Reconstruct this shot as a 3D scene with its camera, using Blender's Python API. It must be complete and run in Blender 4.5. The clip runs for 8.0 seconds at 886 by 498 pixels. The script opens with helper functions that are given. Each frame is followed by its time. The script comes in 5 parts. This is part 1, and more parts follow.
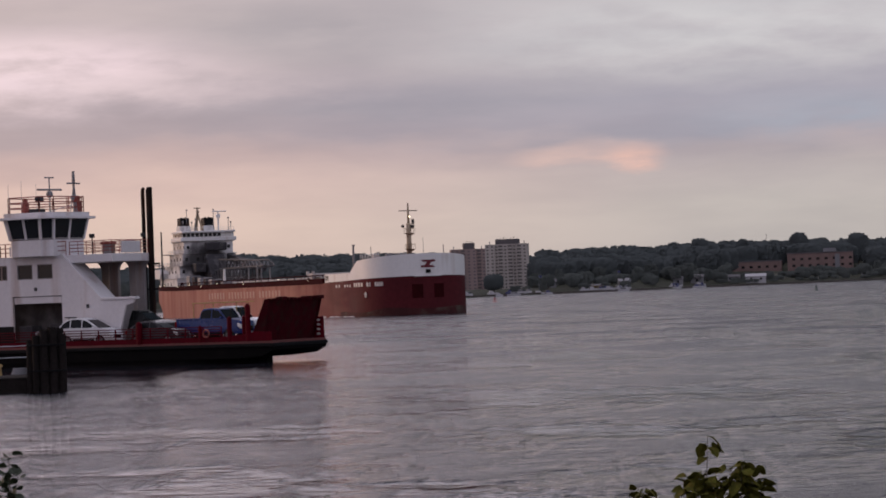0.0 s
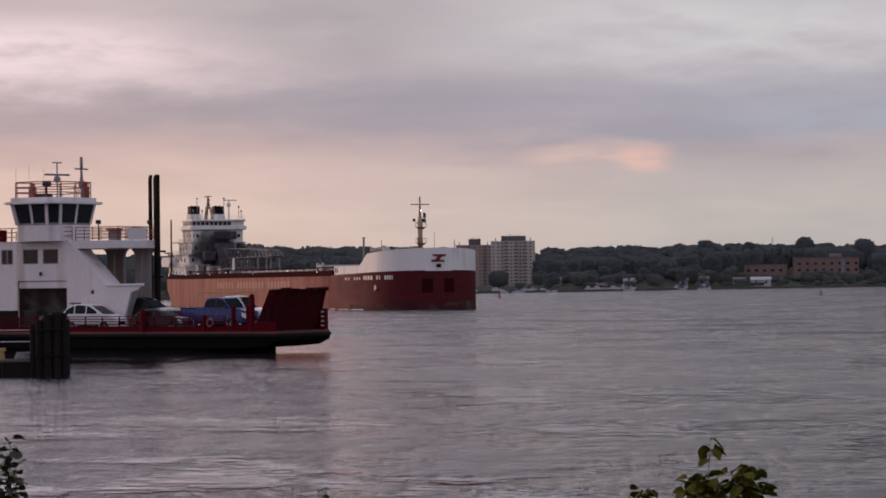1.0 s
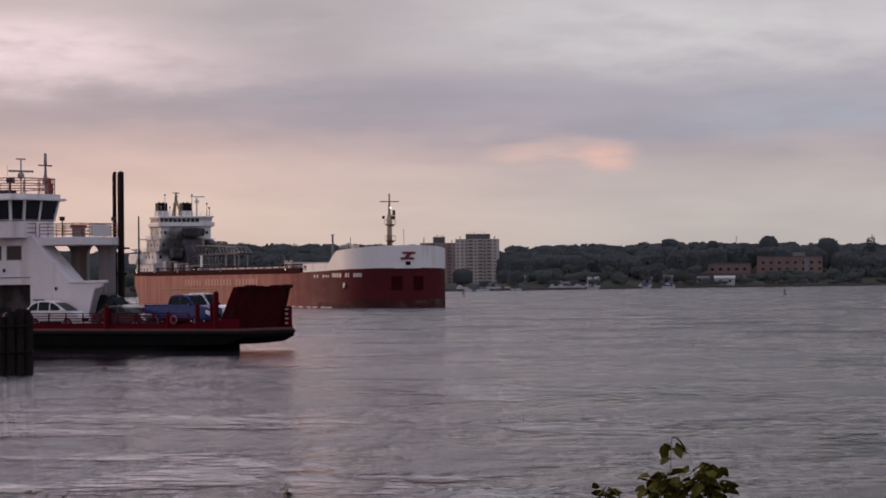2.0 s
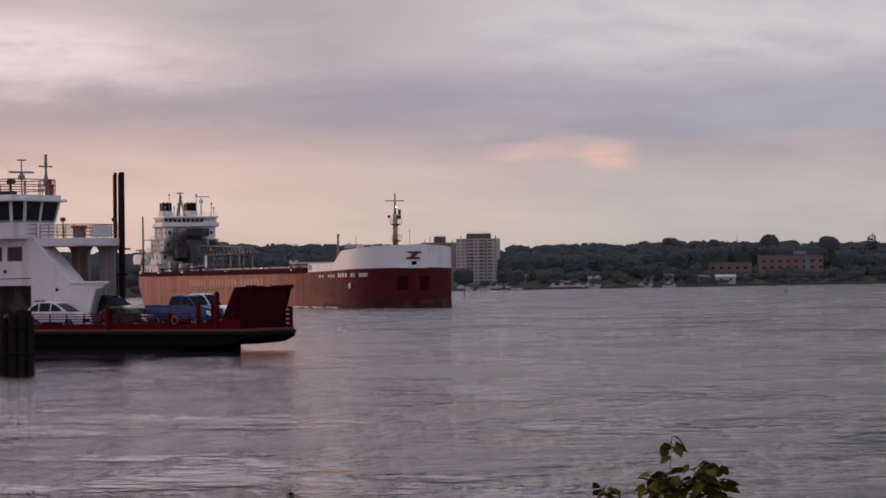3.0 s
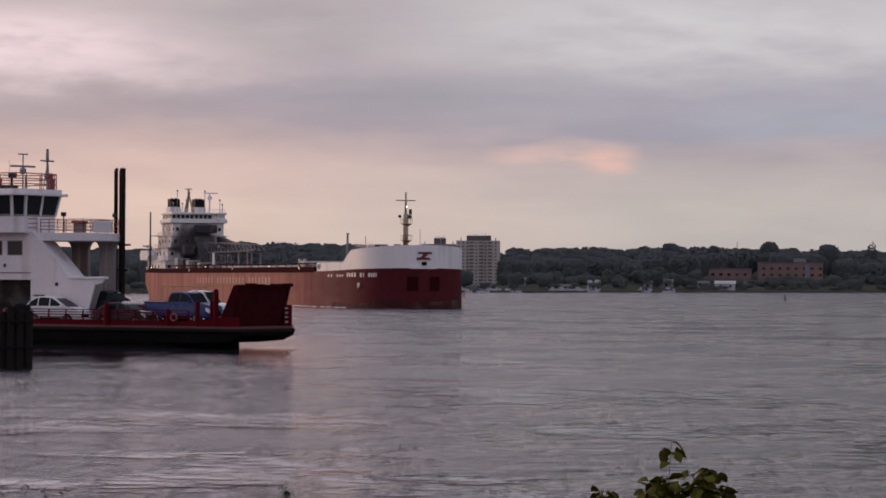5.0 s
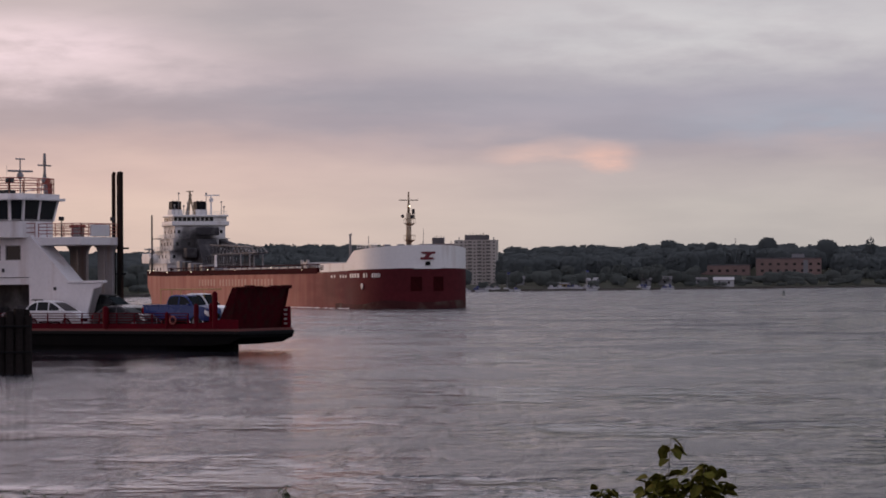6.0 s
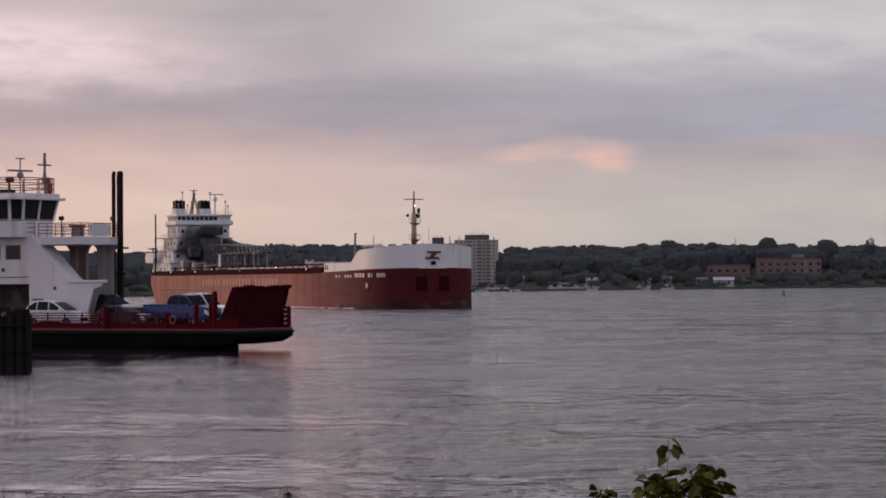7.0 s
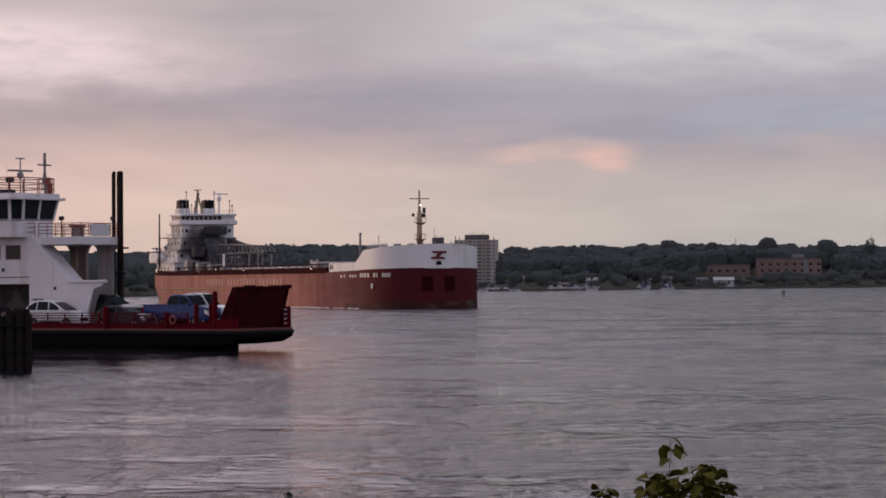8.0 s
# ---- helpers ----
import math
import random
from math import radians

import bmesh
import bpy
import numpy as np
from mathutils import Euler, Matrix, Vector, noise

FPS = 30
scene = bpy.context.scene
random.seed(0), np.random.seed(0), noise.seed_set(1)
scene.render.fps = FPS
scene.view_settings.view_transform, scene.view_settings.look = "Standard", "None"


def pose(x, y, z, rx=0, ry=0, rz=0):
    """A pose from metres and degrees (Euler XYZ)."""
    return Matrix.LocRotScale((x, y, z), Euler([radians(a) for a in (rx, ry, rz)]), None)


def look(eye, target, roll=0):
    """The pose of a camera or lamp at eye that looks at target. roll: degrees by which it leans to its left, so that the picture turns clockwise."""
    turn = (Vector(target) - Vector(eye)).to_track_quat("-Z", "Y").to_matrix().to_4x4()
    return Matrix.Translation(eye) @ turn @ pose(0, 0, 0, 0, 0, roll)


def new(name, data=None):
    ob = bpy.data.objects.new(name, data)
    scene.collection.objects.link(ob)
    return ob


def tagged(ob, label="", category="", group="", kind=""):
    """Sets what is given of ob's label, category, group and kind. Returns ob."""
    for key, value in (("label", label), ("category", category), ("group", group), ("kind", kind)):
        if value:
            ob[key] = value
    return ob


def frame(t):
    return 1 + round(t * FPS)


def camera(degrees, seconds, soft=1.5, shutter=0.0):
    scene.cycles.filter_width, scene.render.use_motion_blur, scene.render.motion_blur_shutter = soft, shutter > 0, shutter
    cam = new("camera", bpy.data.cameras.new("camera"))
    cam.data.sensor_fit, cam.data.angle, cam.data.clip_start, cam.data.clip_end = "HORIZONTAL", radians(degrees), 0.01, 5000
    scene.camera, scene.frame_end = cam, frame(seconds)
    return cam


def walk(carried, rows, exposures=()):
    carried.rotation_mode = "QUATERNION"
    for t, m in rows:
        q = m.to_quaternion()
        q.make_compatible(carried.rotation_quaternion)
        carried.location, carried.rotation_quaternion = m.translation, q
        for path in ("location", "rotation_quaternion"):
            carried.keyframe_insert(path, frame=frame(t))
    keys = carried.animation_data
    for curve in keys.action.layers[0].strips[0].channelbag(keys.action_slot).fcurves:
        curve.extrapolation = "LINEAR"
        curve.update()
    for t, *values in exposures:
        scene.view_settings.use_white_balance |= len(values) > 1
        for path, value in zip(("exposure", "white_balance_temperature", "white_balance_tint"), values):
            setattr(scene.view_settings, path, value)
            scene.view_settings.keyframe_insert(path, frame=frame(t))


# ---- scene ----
cam = camera(17.85, 8.0, soft=1.75)
walk(cam, [
    (0.0, pose(0, 0, 5.6, 90.7745, 2.1838, 0.6485)),
    (0.2, pose(0, 0, 5.6, 90.6520, 1.8200, 0.6900)),
    (0.3, pose(0, 0, 5.6, 90.6430, 1.4800, 0.7300)),
    (0.5, pose(0, 0, 5.6, 90.6446, 0.4278, 0.7966)),
    (1.0, pose(0, 0, 5.6, 90.6789, 0.6911, 0.7495)),
    (1.5, pose(0, 0, 5.6, 90.6552, 0.6860, 0.6818)),
    (1.7, pose(0, 0, 5.6, 90.6120, 0.6850, 0.4300)),
    (1.8, pose(0, 0, 5.6, 90.6080, 0.5000, 0.1450)),
    (1.9, pose(0, 0, 5.6, 90.6050, 0.4400, 0.0650)),
    (2.0, pose(0, 0, 5.6, 90.6281, 0.5140, 0.0232)),
    (2.2, pose(0, 0, 5.6, 90.6180, 0.6700, 0.0240)),
    (3.5, pose(0, 0, 5.6, 90.6233, 0.7014, 0.0412)),
    (4.0, pose(0, 0, 5.6, 90.6390, 0.4812, 0.0542)),
    (4.5, pose(0, 0, 5.6, 90.7127, -0.1625, 0.0269)),
    (4.7, pose(0, 0, 5.6, 90.6900, -0.4500, 0.0480)),
    (5.8, pose(0, 0, 5.6, 90.6150, 0.3700, -0.0080)),
    (6.0, pose(0, 0, 5.6, 90.6448, 0.3883, 0.0026)),
    (6.5, pose(0, 0, 5.6, 90.6417, 0.3501, 0.0021)),
    (7.0, pose(0, 0, 5.6, 90.6417, 0.3501, 0.0021)),
    (8.0, pose(0, 0, 5.6, 90.6417, 0.3500, 0.0030)),
])
scene.view_settings.exposure = 0.0

# ---------------------------------------------------------------- sky and sun
SUN_AZ, SUN_EL = -62.0, 9.0      # degrees from +y (negative: west of north), height


def make_world():
    w = bpy.data.worlds.new("evening_sky")
    scene.world = w
    w.use_nodes = True
    nt = w.node_tree
    nt.nodes.clear()
    N, L = nt.nodes.new, nt.links.new

    def math_(op, a, b=None, c=None):
        n = N("ShaderNodeMath")
        n.operation = op
        for i, v in enumerate((a, b, c)):
            if v is None:
                continue
            if isinstance(v, (int, float)):
                n.inputs[i].default_value = v
            else:
                L(v, n.inputs[i])
        return n.outputs[0]

    def mix(fac, a, b, kind="MIX"):
        n = N("ShaderNodeMix")
        n.data_type, n.blend_type = "RGBA", kind
        for sock, v in ((n.inputs[0], fac), (n.inputs[6], a), (n.inputs[7], b)):
            if isinstance(v, (int, float)):
                sock.default_value = v
            elif isinstance(v, tuple):
                sock.default_value = (*v, 1)
            else:
                L(v, sock)
        return n.outputs[2]

    def soft(v, lo, hi, a=0.0, b=1.0):
        n = N("ShaderNodeMapRange")
        n.interpolation_type = "SMOOTHSTEP"
        L(v, n.inputs[0])
        for i, k in enumerate((lo, hi, a, b)):
            n.inputs[i + 1].default_value = k
        return n.outputs[0]

    tc = N("ShaderNodeTexCoord")
    xyz = N("ShaderNodeSeparateXYZ")
    L(tc.outputs["Generated"], xyz.inputs[0])
    az = math_("MULTIPLY", math_("ARCTAN2", xyz.outputs[0], xyz.outputs[1]), 57.2958)
    el = math_("MULTIPLY", math_("ARCSINE", xyz.outputs[2]), 57.2958)

    def cloud(su, sv, ou, ov, detail, rough=0.55):
        c = N("ShaderNodeCombineXYZ")
        L(math_("MULTIPLY_ADD", az, su, ou), c.inputs[0])
        L(math_("MULTIPLY_ADD", el, sv, ov), c.inputs[1])
        n = N("ShaderNodeTexNoise")
        n.inputs["Scale"].default_value = 1.0
        n.inputs["Detail"].default_value = detail
        n.inputs["Roughness"].default_value = rough
        L(c.outputs[0], n.inputs["Vector"])
        return n.outputs["Fac"]

    big = cloud(0.13, 0.55, 3.1, 1.7, 3)
    fine = cloud(0.45, 1.6, 7.3, 2.2, 5)
    # layers of the overcast by height, their edges pushed up and down by the clouds
    h = math_("ADD", el, math_("MULTIPLY_ADD", big, 1.2, -0.6))
    h = math_("ADD", h, math_("MULTIPLY_ADD", fine, 0.55, -0.275))
    ramp = N("ShaderNodeValToRGB")
    L(math_("DIVIDE", h, 12.0), ramp.inputs[0])
    cr = ramp.color_ramp
    stops = list(zip((0.0, 0.045, 0.11, 0.185, 0.225, 0.26, 0.31, 0.38, 0.43, 0.48, 0.75), SKY))
    cr.elements[0].position, cr.elements[0].color = stops[0][0], (*stops[0][1], 1)
    cr.elements[1].position, cr.elements[1].color = stops[-1][0], (*stops[-1][1], 1)
    for p, c in stops[1:-1]:
        e = cr.elements.new(p)
        e.color = (*c, 1)
    col = ramp.outputs[0]
    # away from the sunset the clouds turn from rose to blue grey
    east = soft(az, -6.5, 7.0)
    far = mix(soft(el, 2.1, 3.6), mix(1.0, col, (0.75, 0.88, 0.945), "MULTIPLY"), mix(1.0, col, (1.09, 1.145, 1.15), "MULTIPLY"))
    col = mix(east, col, far)
    # glow over the sunset
    glow = math_("MULTIPLY", soft(math_("ABSOLUTE", math_("SUBTRACT", az, SUN_AZ + 16)), 4.0, 50.0, 1.0, 0.0), soft(el, 0.0, 16.0, 1.0, 0.0))
    col = mix(math_("MULTIPLY", glow, 0.75), col, (1.15, 0.66, 0.46))

    # higher up the sheet is bright towards the sunset and dark away from it
    behind = soft(math_("ABSOLUTE", az), 35.0, 90.0)
    tone = N("ShaderNodeCombineXYZ")
    for i, (west, away) in enumerate(((5.5, 0.185), (4.75, 0.218), (4.55, 0.24))):
        side = soft(az, -14.0, 14.0, west, away)
        L(math_("ADD", math_("MULTIPLY", side, math_("SUBTRACT", 1.0, behind)), math_("MULTIPLY", behind, 1.65)), tone.inputs[i])
    col = mix(soft(el, 5.4, 11.0), col, mix(1.0, col, tone.outputs[0], "MULTIPLY"))
    # single lit clouds: (azimuth, height, half width, half height, strength, colour)
    for a0, e0, da, de, k, c in LIT:
        u = math_("DIVIDE", math_("SUBTRACT", az, a0), da)
        v = math_("DIVIDE", math_("ADD", math_("SUBTRACT", el, e0), math_("MULTIPLY_ADD", fine, 0.7, -0.35)), de)
        d = math_("SQRT", math_("ADD", math_("MULTIPLY", u, u), math_("MULTIPLY", v, v)))
        col = mix(math_("MULTIPLY", soft(d, 0.15, 1.2, 1.0, 0.0), math_("MULTIPLY", soft(fine, 0.3, 0.62, 0.35, 1.0), k)), col, c)
    # the light from behind is rose grey
    col = mix(soft(math_("ABSOLUTE", az), 60.0, 110.0), col, mix(1.0, col, (1.14, 1.03, 1.08), "MULTIPLY"))
    col = mix(1.0, col, (0.992, 1.0, 1.002), "MULTIPLY")
    # texture of the cloud sheet
    streak = cloud(0.30, 1.5, 11.0, 5.0, 5, 0.55)
    col = mix(1.0, col, mix(soft(streak, 0.3, 0.7), (0.95, 0.95, 0.96), (1.04, 1.035, 1.03)), "MULTIPLY")

    sky = N("ShaderNodeTexSky")
    sky.sky_type, sky.sun_disc = "NISHITA", False
    sky.sun_elevation, sky.sun_rotation = radians(SUN_EL), radians(SUN_AZ)
    clear = mix(1.0, sky.outputs[0], (0.10, 0.10, 0.10), "MULTIPLY")
    col = mix(0.93, clear, col)
    bg = N("ShaderNodeBackground")
    L(col, bg.inputs[0])
    bg.inputs[1].default_value = 1.0
    out = N("ShaderNodeOutputWorld")
    L(bg.outputs[0], out.inputs[0])


SKY = [(0.56, 0.46, 0.42), (0.67, 0.52, 0.47), (0.72, 0.555, 0.50), (0.67, 0.50, 0.475), (0.53, 0.405, 0.42), (0.39, 0.335, 0.39), (0.37, 0.33, 0.39), (0.45, 0.392, 0.43),
       (0.50, 0.435, 0.465), (0.49, 0.428, 0.455), (0.272, 0.278, 0.335)]
LIT = [
    (-8.8, 4.65, 4.6, 1.05, 1.0, (0.98, 0.76, 0.80)),
    (-6.0, 4.25, 4.5, 0.6, 0.6, (0.70, 0.56, 0.59)),
    (2.2, 2.56, 1.5, 0.28, 0.8, (0.80, 0.54, 0.48)),
    (3.35, 2.50, 0.7, 0.28, 0.9, (0.88, 0.54, 0.46)),
    (-3.0, 5.3, 3.4, 0.7, 0.55, (0.40, 0.355, 0.39)),
    (7.6, 3.25, 3.4, 0.55, 0.6, (0.39, 0.43, 0.52)),
    (5.5, 5.1, 7.0, 1.2, 0.95, (0.65, 0.62, 0.64)),
    (-1.0, 3.7, 5.0, 0.35, 0.4, (0.33, 0.31, 0.37)),
]
make_world()

sun = new("sun", bpy.data.lights.new("sun", "SUN"))
sun.data.energy, sun.data.angle, sun.data.color = 0.9, radians(14), (1.0, 0.62, 0.40)
a, e = radians(SUN_AZ), radians(SUN_EL)
sun.matrix_world = look((300 * math.sin(a) * math.cos(e), 300 * math.cos(a) * math.cos(e), 300 * math.sin(e)), (0, 0, 0))


# ---------------------------------------------------------------- materials
def paint(name, color, rough=0.5, metal=0.0, spec=0.5, grain=8.0, stain=0.6, var=0.12, dirt=None, dirt_amount=0.0, bump=0.0, streaks=0.0):
    """A surface with grain and stains at two scales; dirt: a second colour that shows in patches, drawn out downwards by streaks."""
    m = bpy.data.materials.new(name)
    m.use_nodes = True
    nt = m.node_tree
    p = nt.nodes["Principled BSDF"]
    N, L = nt.nodes.new, nt.links.new
    tc = N("ShaderNodeTexCoord")
    mp = N("ShaderNodeMapping")
    L(tc.outputs["Object"], mp.inputs[0])
    if streaks:
        mp.inputs["Scale"].default_value = (1, 1, 1.0 / (1 + streaks))

    def noise_(scale, detail, src):
        n = N("ShaderNodeTexNoise")
        n.inputs["Scale"].default_value, n.inputs["Detail"].default_value = scale, detail
        L(src, n.inputs["Vector"])
        return n.outputs["Fac"]

    def ranged(v, lo, hi, a, b):
        n = N("ShaderNodeMapRange")
        L(v, n.inputs[0])
        for i, k in enumerate((lo, hi, a, b)):
            n.inputs[i + 1].default_value = k
        return n.outputs[0]

    def mix(fac, a, b, kind="MIX"):
        n = N("ShaderNodeMix")
        n.data_type, n.blend_type = "RGBA", kind
        for sock, v in ((n.inputs[0], fac), (n.inputs[6], a), (n.inputs[7], b)):
            if isinstance(v, (int, float)):
                sock.default_value = v
            elif isinstance(v, tuple):
                sock.default_value = (*v, 1)
            else:
                L(v, sock)
        return n.outputs[2]

    fine, wide = noise_(grain, 4, tc.outputs["Object"]), noise_(stain, 5, mp.outputs[0])
    k = N("ShaderNodeMath")
    k.operation = "MULTIPLY"
    L(ranged(fine, 0.25, 0.75, 1 - var * 0.6, 1 + var * 0.6), k.inputs[0])
    L(ranged(wide, 0.25, 0.75, 1 - var, 1 + var), k.inputs[1])
    col = mix(1.0, color, k.outputs[0], "MULTIPLY")
    if dirt:
        f = ranged(noise_(stain * 1.7, 6, mp.outputs[0]), 0.62 - 0.3 * dirt_amount, 0.80 - 0.25 * dirt_amount, 0, 0.85)
        col = mix(f, col, dirt)
    L(col, p.inputs["Base Color"])
    p.inputs["Metallic"].default_value = metal
    p.inputs["Specular IOR Level"].default_value = spec
    L(ranged(wide, 0.2, 0.8, max(rough - 0.1, 0.03), min(rough + 0.12, 1)), p.inputs["Roughness"])
    if bump:
        b = N("ShaderNodeBump")
        b.inputs["Strength"].default_value, b.inputs["Distance"].default_value = 1.0, bump
        L(fine, b.inputs["Height"])
        L(b.outputs[0], p.inputs["Normal"])
    return m


def glass_dark(name, color=(0.015, 0.018, 0.02), spec=0.28):
    m = bpy.data.materials.new(name)
    m.use_nodes = True
    p = m.node_tree.nodes["Principled BSDF"]
    p.inputs["Base Color"].default_value = (*color, 1)
    p.inputs["Roughness"].default_value = 0.08
    p.inputs["Specular IOR Level"].default_value = spec
    p.inputs["IOR"].default_value = 1.5
    return m


def lamp_mat(name, color, strength):
    m = bpy.data.materials.new(name)
    m.use_nodes = True
    p = m.node_tree.nodes["Principled BSDF"]
    p.inputs["Base Color"].default_value = (*color, 1)
    p.inputs["Emission Color"].default_value = (*color, 1)
    p.inputs["Emission Strength"].default_value = strength
    return m


def water_mat():
    m = bpy.data.materials.new("river_water")
    m.use_nodes = True
    nt = m.node_tree
    p = nt.nodes["Principled BSDF"]
    N, L = nt.nodes.new, nt.links.new
    p.inputs["Base Color"].default_value = (0.022, 0.023, 0.031, 1)
    p.inputs["IOR"].default_value = 1.333
    tc = N("ShaderNodeTexCoord")

    def waves(scale, detail, turn, stretch, rough=0.5):
        mp = N("ShaderNodeMapping")
        mp.inputs["Rotation"].default_value = (0, 0, radians(turn))
        mp.inputs["Scale"].default_value = (scale, scale * stretch, scale)
        L(tc.outputs["Object"], mp.inputs[0])
        n = N("ShaderNodeTexNoise")
        n.inputs["Scale"].default_value = 1.0
        n.inputs["Detail"].default_value = detail
        n.inputs["Roughness"].default_value = rough
        L(mp.outputs[0], n.inputs["Vector"])
        return n.outputs["Fac"]

    def math_(op, a, b):
        n = N("ShaderNodeMath")
        n.operation = op
        for i, v in enumerate((a, b)):
            if isinstance(v, (int, float)):
                n.inputs[i].default_value = v
            else:
                L(v, n.inputs[i])
        return n.outputs[0]

    def soft(v, lo, hi, a, b_):
        n = N("ShaderNodeMapRange")
        n.interpolation_type = "SMOOTHSTEP"
        L(v, n.inputs[0])
        for i, k in enumerate((lo, hi, a, b_)):
            n.inputs[i + 1].default_value = k
        return n.outputs[0]

    xyz = N("ShaderNodeSeparateXYZ")
    L(tc.outputs["Object"], xyz.inputs[0])
    ripples = waves(2.6, 4, 8, 1.5, 0.65)
    chop = waves(0.62, 5, -6, 1.6, 0.65)
    swell = waves(0.16, 3, 4, 1.5, 0.6)
    gust = waves(0.050, 5, 4, 0.8, 0.62)
    streaks = waves(0.17, 4, -3, 0.55, 0.65)
    # wind patches: smooth slicks between ruffled water
    cats = math_("ADD", math_("MULTIPLY", waves(0.75, 4, 5, 0.62, 0.62), 0.5), math_("MULTIPLY", waves(1.1, 4, -4, 0.13, 0.6), 0.5))
    large = math_("ADD", math_("MULTIPLY", gust, 0.52), math_("MULTIPLY", streaks, 0.22))
    wind = soft(math_("ADD", large, math_("MULTIPLY", cats, 0.34)), 0.49, 0.585, 0.0, 1.0)
    drift = math_("MULTIPLY", gust, 30.0)
    # the open stream is rougher than the water by the dock, and smoothest in the lee of the ferry's side
    stream = soft(math_("ADD", xyz.outputs[0], drift), -16.0, 22.0, 0.0, 1.0)
    far = soft(xyz.outputs[1], 150.0, 330.0, 0.0, 1.0)
    stream = math_("MAXIMUM", stream, math_("MULTIPLY", far, soft(xyz.outputs[0], -30.0, -6.0, 0.0, 1.0)))
    lee = math_("MULTIPLY", soft(math_("ADD", xyz.outputs[1], drift), 186.0, 212.0, 0.0, 1.0), soft(xyz.outputs[0], -14.0, -2.0, 1.0, 0.0))
    lee = math_("MULTIPLY", lee, soft(xyz.outputs[1], 270.0, 320.0, 1.0, 0.0))
    rough_sea = math_("MULTIPLY", math_("ADD", 0.42, math_("MULTIPLY", stream, math_("ADD", 0.56, math_("MULTIPLY", far, 0.75)))), math_("SUBTRACT", 1.0, math_("MULTIPLY", lee, 0.86)))
    hgt = math_("ADD", math_("MULTIPLY", ripples, 0.045), math_("MULTIPLY", chop, 0.155))
    hgt = math_("MULTIPLY", hgt, math_("ADD", 0.30, math_("MULTIPLY", wind, 1.0)))
    hgt = math_("ADD", hgt, math_("MULTIPLY", swell, math_("ADD", 0.05, math_("MULTIPLY", stream, 0.22))))
    slick = soft(gust, 0.40, 0.50, 0.42, 1.0)
    rough_sea = math_("MULTIPLY", rough_sea, math_("SUBTRACT", 1.0, math_("MULTIPLY", math_("SUBTRACT", 1.0, slick), stream)))
    # the shallows by the near bank are calmer beside the dock
    shallow = math_("MULTIPLY", soft(xyz.outputs[1], 75.0, 150.0, 0.45, 0.0), math_("SUBTRACT", 1.0, stream))
    hgt = math_("MULTIPLY", hgt, math_("MULTIPLY", rough_sea, math_("SUBTRACT", 1.0, shallow)))
    b = N("ShaderNodeBump")
    b.inputs["Strength"].default_value, b.inputs["Distance"].default_value = 1.0, WAVE
    L(hgt, b.inputs["Height"])
    L(b.outputs[0], p.inputs["Normal"])
    ruffle = math_("MULTIPLY", rough_sea, math_("ADD", 0.04, math_("MULTIPLY", wind, 0.14)))
    L(math_("ADD", 0.02, ruffle), p.inputs["Roughness"])
    return m


WAVE = 3.2


def hull_mat():
    """Oxide red plating: crimson round the bow, turning to salmon further aft, with streaks."""
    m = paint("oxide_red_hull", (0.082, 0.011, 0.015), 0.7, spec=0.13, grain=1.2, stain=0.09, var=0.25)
    nt = m.node_tree
    N, L = nt.nodes.new, nt.links.new
    p = nt.nodes["Principled BSDF"]
    bow_red = p.inputs["Base Color"].links[0].from_socket
    tc = N("ShaderNodeTexCoord")
    xyz = N("ShaderNodeSeparateXYZ")
    L(tc.outputs["Object"], xyz.inputs[0])
    mp = N("ShaderNodeMapping")
    mp.inputs["Scale"].default_value = (0.05, 0.05, 0.25)
    L(tc.outputs["Object"], mp.inputs[0])
    n = N("ShaderNodeTexNoise")
    n.inputs["Scale"].default_value, n.inputs["Detail"].default_value = 1.0, 6
    L(mp.outputs[0], n.inputs["Vector"])
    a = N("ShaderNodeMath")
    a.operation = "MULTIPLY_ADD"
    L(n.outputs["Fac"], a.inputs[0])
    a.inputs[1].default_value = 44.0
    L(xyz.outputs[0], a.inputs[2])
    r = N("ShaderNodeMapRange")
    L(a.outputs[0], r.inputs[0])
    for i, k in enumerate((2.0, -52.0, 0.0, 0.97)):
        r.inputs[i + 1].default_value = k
    streak = N("ShaderNodeTexNoise")
    streak.inputs["Scale"].default_value, streak.inputs["Detail"].default_value = 1.0, 5
    mp2 = N("ShaderNodeMapping")
    mp2.inputs["Scale"].default_value = (0.35, 0.35, 0.05)
    L(tc.outputs["Object"], mp2.inputs[0])
    L(mp2.outputs[0], streak.inputs["Vector"])
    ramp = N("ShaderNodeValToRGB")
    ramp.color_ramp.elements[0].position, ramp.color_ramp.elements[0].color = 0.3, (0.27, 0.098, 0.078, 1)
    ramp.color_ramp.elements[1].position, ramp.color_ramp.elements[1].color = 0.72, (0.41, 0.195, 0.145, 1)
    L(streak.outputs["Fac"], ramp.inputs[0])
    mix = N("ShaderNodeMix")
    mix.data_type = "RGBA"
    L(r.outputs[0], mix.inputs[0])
    L(bow_red, mix.inputs[6])
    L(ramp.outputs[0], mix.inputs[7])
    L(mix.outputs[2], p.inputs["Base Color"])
    return m


